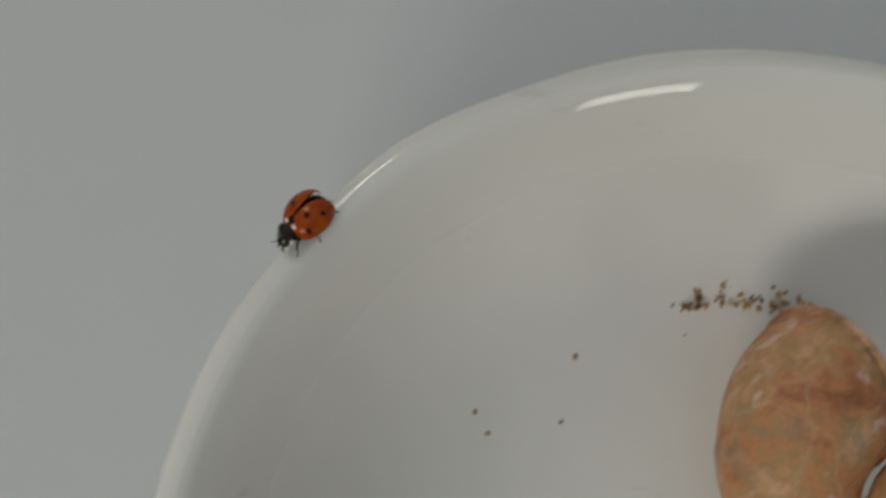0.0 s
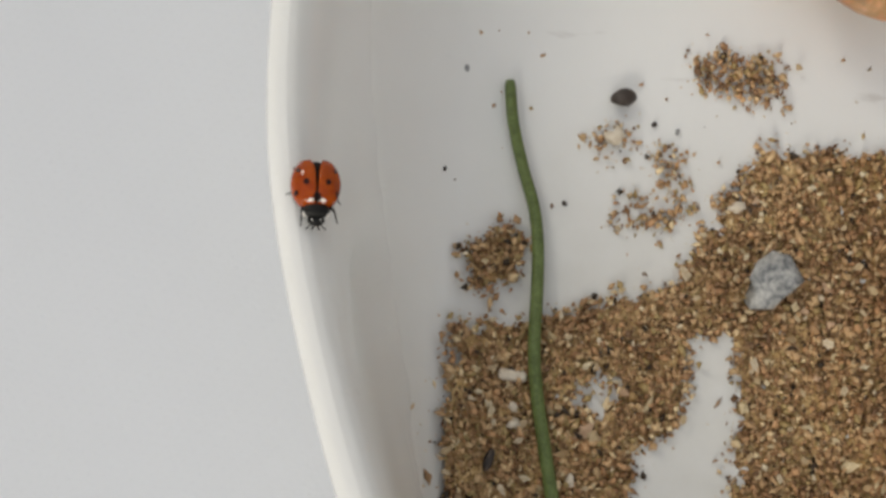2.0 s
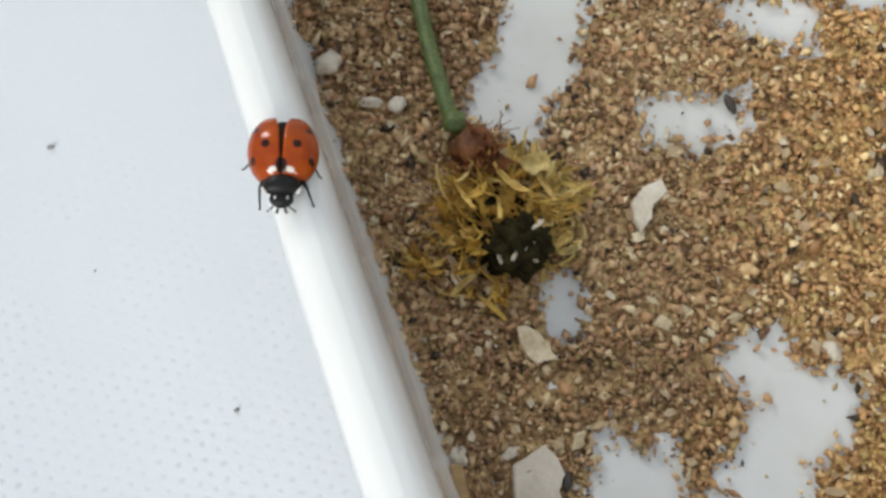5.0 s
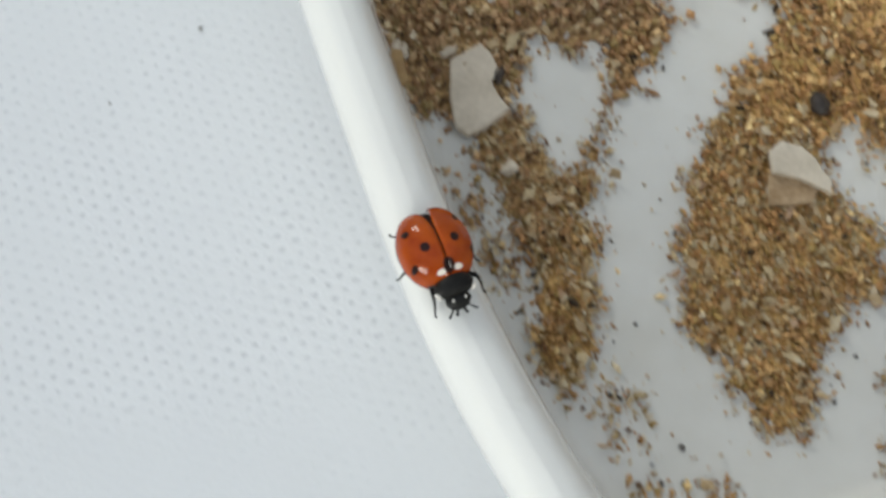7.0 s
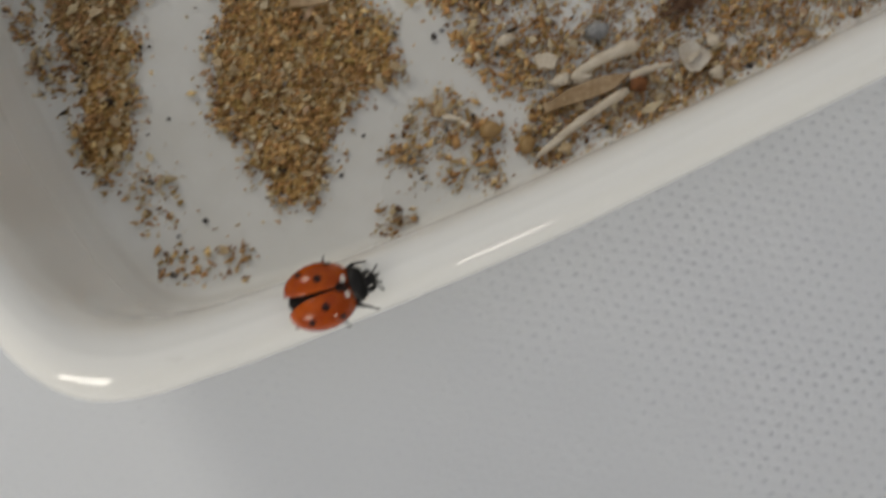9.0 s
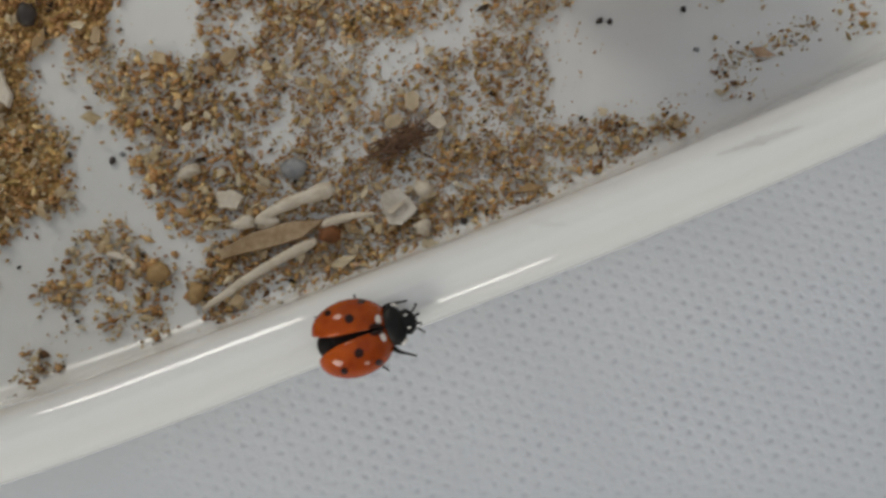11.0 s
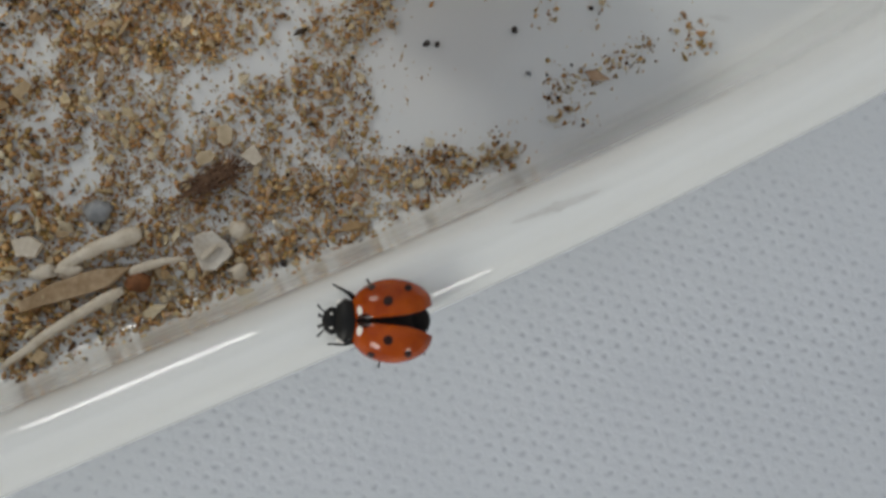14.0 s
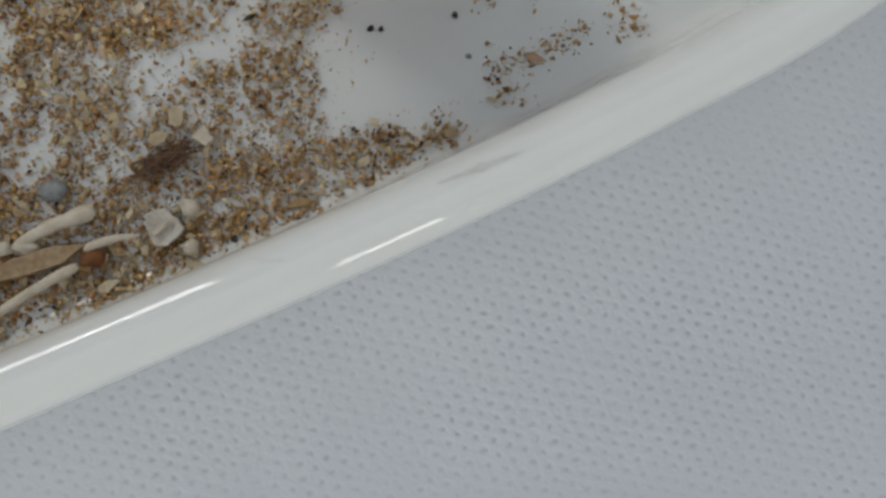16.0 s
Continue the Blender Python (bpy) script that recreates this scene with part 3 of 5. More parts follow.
def dish():
    n = len(RIM)

    bowl = bowl_share(RIM[:, 1])
    every = np.arange(n)

    def ring(u, z):
        a = np.minimum(np.broadcast_to(u, n) / 0.5, len(INSETS) - 1.001)
        j = a.astype(int)
        f = (a - j)[:, None]
        xy = INSETS[j, every] * (1 - f) + INSETS[j + 1, every] * f
        return np.c_[xy, np.broadcast_to(z, n)]

    rows = [ring(u, z) for u, z in dense(OUTSIDE, 44)] + [ring(a[0] * (1 - bowl) + b[0] * bowl, a[1] * (1 - bowl) + b[1] * bowl) for a, b in zip(STEEP[1:], GENTLE[1:])]
    mid = np.array([62.0, 18.0])
    bottom, floor = np.array(rows[0]), np.array(rows[-1])
    under = [np.c_[mid + (bottom[:, :2] - mid) * f, bottom[:, 2]] for f in (0.05, 0.4, 0.75)]
    inner = [np.c_[mid + (floor[:, :2] - mid) * f, floor[:, 2]] for f in (0.9, 0.7, 0.4, 0.1)]
    rows = [*under, *rows, *inner]
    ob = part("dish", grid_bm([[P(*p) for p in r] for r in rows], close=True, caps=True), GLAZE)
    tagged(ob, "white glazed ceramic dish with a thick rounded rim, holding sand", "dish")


def wall_line(points, name, label):
    """A thin uneven grey line along the inner wall, grime and painted reflection: along the rim, how high, how wide."""
    rows = []
    path = smooth_path(points, 90)
    for k, p in enumerate(path):
        i, z = p.x, p.y + 0.25 * noise.noise((k * 0.11, 3.1, 0))
        w = 0.13 * math.sin(math.pi * k / 89) ** 0.5 * max(0.2, 0.75 + 1.1 * noise.noise((k * 0.08, 0, 7.7))) + 0.01
        row = []
        for e in (1, 0, -1):
            h = z + e * w
            across = np.linspace(2.2, 20, 300)
            a = float(np.interp(-h, -floor_height(across, RIM[int(i) % len(RIM)][1]), across)) / 0.5
            j, r, fr = int(a), int(i), i - int(i)
            ring = INSETS[j] * (1 - a + j) + INSETS[j + 1] * (a - j)
            q = ring[r % len(RIM)] * (1 - fr) + ring[(r + 1) % len(RIM)] * fr
            mid = np.array([55.0, 10.0])
            d = (mid - q) / np.linalg.norm(mid - q)
            q = q + 0.04 * d
            row.append(P(q[0], q[1], h))
        rows.append(row)
    tagged(part(name, grid_bm(rows), GRIME_REFLECTION), label, "grime", kind="stuff")


# ---- sand ----
SAND = []
SAND += [
    (0.9, [(20, 57), (25, 58), (30, 57), (31, 52), (27, 52), (21, 54)]),
    (0.6, [(8, 48), (12, 50), (14, 48), (13, 45), (9, 46)]),
    (0.6, [(15, 47), (20, 46), (20, 39), (17, 37), (10, 37), (12, 41), (16, 42)]),
    (0.95, [(-6, 34), (1, 37), (2, 35), (1, 32), (-4, 30)]),
]
SAND += [
    (0.95, [(-6, 26), (2, 27), (9, 29), (18, 32), (23, 41), (27, 46), (32, 47), (49, 47), (43, 1), (-6, 0), (-7, 12)]),
    (0.95, [(-5, 3), (57, 8), (51, -36), (10, -38), (6, -29), (0, -13)]),
    (0.95, [(7, -30), (34, -27), (32, -32), (29, -38), (27, -45), (27, -52), (28, -58), (26, -61), (23, -58), (22, -53), (19, -46), (16, -44), (12, -40)]),
    (0.95, [(42, -28), (51, -23), (50, -52), (45, -58), (43, -63), (42, -63), (39, -63), (38, -60), (35, -59), (33, -56), (33, -51), (34, -44), (36, -38), (38, -32)]),
]
SAND += [
    (0.95, [(19, -44), (27, -44), (26, -48), (27, -54), (27, -59), (26, -62), (24, -61), (22, -57), (22, -51), (20, -47)]),
    (0, [(19, 26), (23, 26), (23, 17), (23, 11), (21, 6), (20, 2), (18, -4), (15, -9), (13, -7), (9, -5), (10, -2), (13, 2), (12, 6), (13, 13), (18, 17)]),
    (0, [(6, 18), (8, 21), (11, 22), (11, 19), (6, 18)]),
    (0, [(32, 8), (37, 9), (42, 8), (41, 2), (36, 4), (33, 6)]),
]
SAND += [
    (0, [(25, -3), (29, -2), (32, -3), (35, 0), (34, -5), (30, -8), (27, -8), (25, -5)]),
    (0.12, [(17.3, -20.8), (19.2, -19.9), (20.4, -22), (20.0, -25), (18.2, -24.4)]),
    (0, [(31, -25), (36, -22), (36, -26), (42, -27), (41, -31), (36, -35), (34, -42), (27, -42), (28, -38), (32, -33), (34, -29), (31, -28)]),
    (0, [(34, -27), (42, -27), (38, -33), (35, -40), (33, -48), (34, -56), (38, -60), (39, -63), (38, -66), (27, -67), (28, -58), (27, -52), (27, -45), (29, -38), (32, -32)]),
]
SAND += [
    (0, [(21, -32), (24, -33), (27, -32), (27, -37), (25, -44), (24, -44), (22, -41), (20, -38)]),
    (0.15, [(18, -46), (20, -48), (22, -55), (23, -57), (20, -53)]),
    (0, [(46, -38), (48, -38), (51, -40), (51, -47), (47, -45), (45, -40)]),
    (0, [(48, -42), (52, -42), (52, -44), (56, -50), (53, -52), (52, -56), (50, -58), (45, -59), (43, -60), (45, -56), (46, -53), (50, -52), (51, -49)]),
]
SAND += [
    (0.7, [(48, -39), (61, -38), (62, -44), (62, -49), (62, -53), (59, -53), (56, -50), (55, -47), (52, -44)]),
    (0.5, [(52, -52), (58, -54), (59, -56), (60, -61), (54, -61), (49, -59), (50, -56)]),
    (0.9, [(61, -35), (76, -34), (78, -40), (88, -41), (95, -40), (93, -43), (87, -47), (80, -51), (72, -55), (63, -59), (61, -57), (62, -51), (62, -44)]),
    (0.8, [(48, -64), (52, -63), (52, -64), (49, -66)]),
]
SAND += [
    (0.35, [(30, -69), (36, -68), (36, -69), (32, -70)]),
    (0.35, [(28, -61), (30, -62), (30, -64), (28, -64)]),
    (0.5, [(16, -46), (17, -47), (20, -53), (19, -53)]),
    (0, [(62, -44), (65, -42), (67, -43), (64, -46)]),
]
SAND += [
    (0, [(58, -52), (62, -53), (61, -57), (59, -55)]),
    (0.95, [(57, -24), (82, -22), (82, -27), (80, -28), (78, -31), (73, -36), (70, -38), (64, -37), (59, -39)]),
    (0.93, [(64, -37), (70, -38), (73, -36), (78, -33), (82, -29), (86, -27), (88, -29), (86, -32), (86, -38), (87, -41), (93, -42), (97, -38), (98, -40), (92, -44), (82, -49), (72, -55), (62, -59), (59, -39)]),
    (0.15, [(80, -31), (83, -28), (84, -30), (81, -34), (78, -38), (75, -40), (72, -42), (72, -39), (76, -36)]),
]
SAND += [
    (0.1, [(80, -40), (82, -38), (82, -42), (81, -42)]),
    (0.1, [(64, -44), (66, -42), (68, -42), (67, -46), (64, -47)]),
    (0.1, [(59, -34), (63, -34), (61, -36), (60, -36)]),
    (0.5, [(100, -35), (103, -35), (103, -36), (101, -37)]),
]
SAND += [
    (0.35, [(100, -33), (106, -31), (109, -30), (109, -31), (106, -33), (103, -35), (100, -35)]),
    (0.5, [(111, -29), (113, -28), (113, -30), (111, -30)]),
    (0.12, [(88, -34), (90, -33), (90, -37), (89, -38)]),
    (0.05, [(13, -40), (15, -40), (18, -44), (22, -52), (23, -56), (20, -53), (16, -47)]),
]
SAND += [
    (0.8, [(15, -46), (16, -46), (21, -53), (20, -54)]),
    (0.75, [(25.6, 86.0), (29.5, 86.2), (30, 87.3), (27, 87.6), (25.4, 87.0)]),
    (0.7, [(15.5, -44.5), (17.5, -45.2), (21.2, -53), (19, -54)]),
    (0.45, [(29.5, -67.3), (37.5, -67), (37.5, -69.6), (31, -70.6)]),
]
SAND += [
    (0.4, [(27, -60), (31.2, -60.5), (31.2, -65), (28, -65.5)]),
    (0.66, [(58, -36), (71, -35.2), (76, -34.4), (82.7, -27.8), (86, -29.5), (85.5, -31.9), (86.8, -40.2), (89.6, -41.9), (87.2, -44.2), (80, -42.6), (75.5, -46), (70, -47.6), (63, -48), (58, -46)]),
    (0.05, [(60, -36.6), (61.2, -34.2), (63.4, -33.2), (64, -34), (63, -35.9), (61, -38.2), (59.5, -38.8)]),
    (0.08, [(61.6, -40), (63.4, -39), (64, -39.6), (62.8, -41.2), (62, -42.2)]),
]
SAND += [
    (0.06, [(64.3, -46.6), (63.9, -44.4), (65.6, -43.2), (66.4, -41.6), (67.6, -42), (67.6, -43.4), (66.2, -45.4), (65.9, -46.7)]),
    (0.05, [(72.2, -41.4), (72, -38.6), (73.2, -36), (75.8, -34.6), (79.6, -31.3), (83, -27.8), (83.2, -28.7), (81.1, -32.7), (78.6, -35.6), (78, -37), (75.2, -36.8), (73.8, -38.6), (73.6, -41.6)]),
    (0.12, [(75.2, -40), (76.2, -37.8), (77.4, -38), (77.2, -39.4), (76.4, -41), (75.4, -40.8)]),
    (0.12, [(70.2, -46.6), (70.6, -44.4), (72, -43.4), (73.4, -42.4), (72.4, -44.2), (71.2, -46.8)]),
]
SAND += [
    (0.1, [(80.2, -36.6), (81.4, -38), (82.2, -41), (81.2, -41.6), (80.2, -39.4)]),
    (0, [(17.2, -19.6), (19.1, -19.2), (20.4, -21.2), (20.4, -25), (18.4, -25), (16.8, -23)]),
    (0.8, [(26, 86), (31.5, 86.6), (40, 87.2), (40, 88.2), (31, 88), (26.5, 87.2)]),
    (0.35, [(110, -28.2), (112.4, -28), (112.2, -30.2), (110, -30.4)]),
]
SAND += [
    (0.4, [(100.6, -35.2), (103.4, -35), (103.2, -37), (100.8, -37.2)]),
    (0.3, [(98.8, -27.4), (100.4, -27.2), (100.2, -29.4), (99, -29.2)]),
    (0.3, [(102.8, -27.2), (104, -27.2), (103.8, -28.8), (102.8, -28.6)]),
]


def inside(poly, x, y):
    hit = np.zeros(len(x), bool)
    for (x0, y0), (x1, y1) in zip(poly, poly[1:] + poly[:1]):
        if y0 != y1:
            hit ^= ((y0 > y) != (y1 > y)) & (x < (x1 - x0) * (y - y0) / (y1 - y0) + x0)
    return hit


def wobble(x, y, size, seed):
    """Smooth random shifts of about -1 to 1 with features of that size."""
    rng = np.random.default_rng(seed)
    out = np.zeros(len(x))
    for k in range(7):
        a, f, ph = rng.uniform(0, 2 * np.pi), rng.uniform(0.6, 2.2) * 2 * np.pi / size, rng.uniform(0, 2 * np.pi)
        out += np.sin((x * np.cos(a) + y * np.sin(a)) * f + ph) / 2.6
    return out


def thickness(x, y):
    """How thickly the sand lies, 0 to 1."""
    wx, wy = x + 0.45 * wobble(x, y, 5.0, 1) + 0.4 * wobble(x, y, 1.8, 3), y + 0.45 * wobble(x, y, 5.0, 2) + 0.4 * wobble(x, y, 1.8, 4)
    d = np.zeros(len(x))
    for amount, poly in SAND:
        d[inside(poly, wx, wy)] = amount
    # towards the far end it lies in uneven drifts
    return np.where(x > 58, np.minimum(d, np.clip(0.88 + 0.13 * wobble(x, y, 7.0, 41), 0.5, 0.95)), d)


def rim_distance(x, y):
    out = np.empty(len(x))
    for i in range(0, len(x), 4000):
        d = (x[i : i + 4000, None] - RIM[None, :, 0]) ** 2 + (y[i : i + 4000, None] - RIM[None, :, 1]) ** 2
        out[i : i + 4000] = np.sqrt(d.min(1))
    return out


def sand():
    rng = np.random.default_rng(5)
    x0, x1, y0, y1 = -12, 122, -76, 90
    # a thin bed where the sand lies thick
    step = 0.5
    gx, gy = np.meshgrid(np.arange(x0, x1, step), np.arange(y0, y1, step), indexing="ij")
    shape = gx.shape
    gx, gy = gx.ravel(), gy.ravel()
    t = thickness(gx, gy).reshape(shape)
    soft = np.clip((t - 0.885) * 8, 0, 0.45)
    for _ in range(3):
        soft = (soft + np.roll(soft, 1, 0) + np.roll(soft, -1, 0) + np.roll(soft, 1, 1) + np.roll(soft, -1, 1)) / 5
    u = rim_distance(gx, gy)
    h = floor_height(u, gy) - 0.50 + 1.45 * soft.ravel() + 0.12 * wobble(gx, gy, 2.0, 21) * (soft.ravel() > 0.1)
    full = (soft > 0.24) & (u.reshape(shape) > 6.6)
    cell = full[:-1, :-1] & full[1:, :-1] & full[:-1, 1:] & full[1:, 1:]
    idx = np.arange(shape[0] * shape[1]).reshape(shape)
    quads = np.stack([idx[:-1, :-1][cell], idx[1:, :-1][cell], idx[1:, 1:][cell], idx[:-1, 1:][cell]], -1)
    used, back = np.unique(quads, return_inverse=True)
    me = bpy.data.meshes.new("sand_bed")
    me.from_pydata([(gx[i] * U, gy[i] * U, (h[i] + BASE) * U) for i in used], [], back.reshape(-1, 4).tolist())
    me.materials.append(BED)
    for f in me.polygons:
        f.use_smooth = True
    bed = tagged(new("sand_bed", me), "thin layer of damp tan sand under the loose grains", "sand", kind="stuff")
    count = int((x1 - x0) * (y1 - y0) * 28)
    x, y = rng.uniform(x0, x1, count), rng.uniform(y0, y1, count)
    # grains stray over the edges of the patches
    far = rng.exponential(0.55, count)
    way = rng.uniform(0, 2 * np.pi, count)
    d = thickness(x + far * np.cos(way), y + far * np.sin(way))
    d = d * np.clip(0.85 + 0.35 * wobble(x, y, 7.0, 9), 0.3, 1.0)
    keep = rng.uniform(0, 1, count) < np.maximum(d**1.4, 0) * (0.50 + 0.26 * np.clip((-26 - y) / 14, 0, 1) * (x < 54) + 0.50 * np.clip((x - 54) / 12, 0, 1))
    stray = (rng.uniform(0, 1, count) < 0.0010) & (x > -8) & (y < 60) & inside([tuple(p) for p in RIM], x, y)
    keep |= stray
    x, y, d = x[keep], y[keep], d[keep]
    u = rim_distance(x, y)
    keep = (u > 6.4) & inside([tuple(p) for p in RIM], x, y)
    x, y, d, u = x[keep], y[keep], d[keep], u[keep]
    n = len(x)
    size = np.clip(np.exp(rng.normal(math.log(0.215), 0.42, n)), 0.08, 0.52) * (1.10 - 0.34 * np.clip((-26 - y) / 14, 0, 1) * (x < 54) - 0.52 * np.clip((x - 54) / 12, 0, 1))
    z = floor_height(u, y) + size * 0.6 + rng.uniform(0, 1, n) ** 2 * 0.85 * np.clip(d - 0.25, 0, 1)
    scatter("sand", x, y, z, size, (0.6, 0.9), SANDY, "coarse tan beach sand lying in patches on the dish", rng, 3)
    # flat bits of shell lie on top
    pick = (rng.uniform(0, 1, n) < 0.016 + 0.004 * np.clip((x - 50) / 15, 0, 1)) & (d > 0.3)
    x, y, d, u = x[pick], y[pick], d[pick], u[pick]
    size = np.clip(np.exp(rng.normal(math.log(0.36), 0.32, len(x))), 0.2, 0.75)
    z = floor_height(u, y) + 0.35 + rng.uniform(0.2, 0.8, len(x)) * np.clip(d - 0.1, 0, 1)
    scatter("shell_grit", x, y, z, size, (0.16, 0.4), GRIT, "flat pale bits of broken shell among the sand", rng, 0.5)


    # small dark grains lie among the paler sand
    pick = rng.uniform(0, 1, len(gx)) < 0.09 * np.clip(t.ravel(), 0, 1) ** 2 * (0.08 + 0.92 * np.clip((gx - 45) / 15, 0, 1))
    x, y = gx[pick] + rng.uniform(-0.25, 0.25, pick.sum()), gy[pick] + rng.uniform(-0.25, 0.25, pick.sum())
    u = rim_distance(x, y)
    keep = (u > 6.5) & inside([tuple(p) for p in RIM], x, y)
    x, y, u = x[keep], y[keep], u[keep]
    size = rng.uniform(0.06, 0.15, len(x))
    scatter("dark_grit", x, y, floor_height(u, y) + 0.4 + rng.uniform(0, 0.5, len(x)), size, (0.6, 0.9), DARK, "small dark grains among the pale sand", rng, 3)
    # fine dust round and between the patches
    count = 420000
    x, y = rng.uniform(x0, x1, count), rng.uniform(y0, y1, count)
    far, way = rng.exponential(0.9, count), rng.uniform(0, 2 * np.pi, count)
    d = thickness(x + far * np.cos(way), y + far * np.sin(way))
    keep = (rng.uniform(0, 1, count) < d * (0.22 + 0.6 * np.clip((x - 50) / 15, 0, 1))) & (thickness(x, y) < 0.9)
    x, y = x[keep], y[keep]
    u = rim_distance(x, y)
    keep = (u > 6.4) & inside([tuple(p) for p in RIM], x, y)
    x, y, u = x[keep], y[keep], u[keep]
    size = rng.uniform(0.05, 0.12, len(x))
    scatter("sand_dust", x, y, floor_height(u, y) + size * 0.4, size, (0.5, 0.8), QUARTZ, "fine pale sand dust spread over the glaze", rng, 3)
    # pale quartz sand, thin over the glaze between the denser patches
    count = 320000
    x, y = rng.uniform(18, 122, count), rng.uniform(-66, -24, count)
    far, way = rng.exponential(0.5, count), rng.uniform(0, 2 * np.pi, count)
    d = thickness(x + far * np.cos(way), y + far * np.sin(way))
    keep = ((x > 57) | (y < -38)) & (rng.uniform(0, 1, count) < np.where(x > 57, 0.07, 0.13) * np.clip(d, 0, 0.8) * np.clip(0.8 + 0.4 * wobble(x, y, 6.0, 31), 0.2, 1.2))
    x, y = x[keep], y[keep]
    u = rim_distance(x, y)
    keep = (u > 6.4) & inside([tuple(p) for p in RIM], x, y)
    x, y, u = x[keep], y[keep], u[keep]
    size = np.clip(np.exp(rng.normal(math.log(0.17), 0.35, len(x))), 0.08, 0.4)
    scatter("quartz_sand", x, y, floor_height(u, y) + size * 0.5 + rng.uniform(0, 0.5, len(x)), size, (0.5, 0.8), QUARTZ, "pale honey quartz sand spread thinly over the glaze", rng, 3)


def scatter(name, x, y, z, size, flat, material, label, rng, tumble):
    """One mesh of many small eight-sided grains; tumble: how freely each is turned over."""
    n = len(x)
    base = np.array([(1, 0, 0), (-1, 0, 0), (0, 1, 0), (0, -1, 0), (0, 0, 1), (0, 0, -1)], float)
    v = base[None] * rng.uniform(0.65, 1.35, (n, 6, 1)) + rng.normal(0, 0.16, (n, 6, 3))
    v *= (size[:, None] * np.stack([rng.uniform(0.8, 1.8, n), rng.uniform(0.6, 1.1, n), rng.uniform(*flat, n)], -1))[:, None]
    q = rng.normal(size=(n, 4)) * np.array([1, min(tumble, 1), min(tumble, 1), 1]) * np.array([1, 0.4 if tumble < 1 else 1, 0.4 if tumble < 1 else 1, 1])
    q /= np.linalg.norm(q, axis=1, keepdims=True)
    a, b, c, e = q.T
    rot = np.stack([1 - 2 * (c * c + e * e), 2 * (b * c - a * e), 2 * (b * e + a * c), 2 * (b * c + a * e), 1 - 2 * (b * b + e * e), 2 * (c * e - a * b),
                    2 * (b * e - a * c), 2 * (c * e + a * b), 1 - 2 * (b * b + c * c)], -1).reshape(n, 3, 3)
    v = np.einsum("nij,nkj->nki", rot, v) + np.stack([x, y, z + BASE], -1)[:, None]
    tri = np.array([(0, 2, 4), (2, 1, 4), (1, 3, 4), (3, 0, 4), (2, 0, 5), (1, 2, 5), (3, 1, 5), (0, 3, 5)])
    faces = (tri[None] + 6 * np.arange(n)[:, None, None]).reshape(-1)
    me = bpy.data.meshes.new(name)
    me.vertices.add(6 * n), me.loops.add(len(faces)), me.polygons.add(8 * n)
    me.vertices.foreach_set("co", (v * U).reshape(-1))
    me.loops.foreach_set("vertex_index", faces.astype(np.int32))
    me.polygons.foreach_set("loop_start", np.arange(0, len(faces), 3, dtype=np.int32))
    me.update(calc_edges=True)
    if name == "sand":
        me.shade_smooth()
    else:
        me.shade_flat()
    me.materials.append(material)
    tagged(new(name, me), label, "sand", kind="stuff")


# ---- things in the dish ----
def snail_rows(size, turns=4.2, sides=26, high=1.0, seed=0, ratio=2.15, hand=1):
    """Rings of a round snail shell, apex up, of outer radius size in plan units."""
    rows, steps = [], int(turns * 30)
    grow = math.log(ratio) / (2 * math.pi)
    for k in range(steps + 1):
        th = 2 * math.pi * turns * k / steps
        g = math.exp(grow * (th - 2 * math.pi * turns))
        row = []
        for j in range(sides):
            a = 2 * math.pi * j / sides
            bumpy = 1 + 0.02 * noise.noise((3 * math.cos(th), 3 * math.sin(th) + seed, 2 * math.cos(a)))
            r = 0.46 * g * bumpy
            rad = 0.52 * g + r * math.cos(a)
            row.append(Vector((rad * math.cos(th), hand * rad * math.sin(th), -0.95 * high * g + 1.12 * high * r * math.sin(a))) * size * U)
        rows.append(row)
    return rows


def snail(name, left, far, size, axis, roll, material, label, high=1.0, near=False, ratio=2.15, hand=1):
    """left: the plan x of its left end; far: the plan y of its far end, or of its near end."""
    m = Vector(axis).to_track_quat("Z", "Y").to_matrix().to_4x4() @ pose(0, 0, 0, 0, 0, roll)
    rows = [[m @ v for v in r] for r in snail_rows(size, high=high, seed=size, ratio=ratio, hand=hand)]
    every = [v for r in rows for v in r]
    ys = [v.y for v in every]
    off = Vector((min(v.x for v in every), min(ys) if near else max(ys), min(v.z for v in every)))
    rows = [[v - off for v in r] for r in rows]
    shell = tagged(new(name), label, "snail shell")
    shell.matrix_basis = at(left, far, 0)
    for kind, piece in (("spire", rows[:-30]), ("body_whorl", rows[-31:])):
        ob = part(kind, grid_bm(piece, close=True), material, shell)
        sol = ob.modifiers.new("shell", "SOLIDIFY")
        sol.thickness, sol.offset = 0.0008, -1
    # the thickened lip round the mouth
    mouth = rows[-1]
    mid = sum(mouth, Vector()) / len(mouth)
    ring = [mid + (v - mid) * 0.985 for v in mouth]
    path = ring + ring[:2]
    part("lip", tube_bm(path, [0.45 * U] * len(path), 8), material, shell)
    return shell


def rest(x, y):
    """How high the dish's inside lies at a place of the plan."""
    p = np.array([float(x)]), np.array([float(y)])
    return float(floor_height(rim_distance(*p), p[1])[0])


def pebble(name, x, y, rx, ry, rz, turn, material, label, seed, rough=0.3, category="pebble", z=0.2):
    return tagged(part(name, lump_bm(rx, ry, rz, seed, rough), material, m=at(x, y, z + rest(x, y), turn)), label, category)


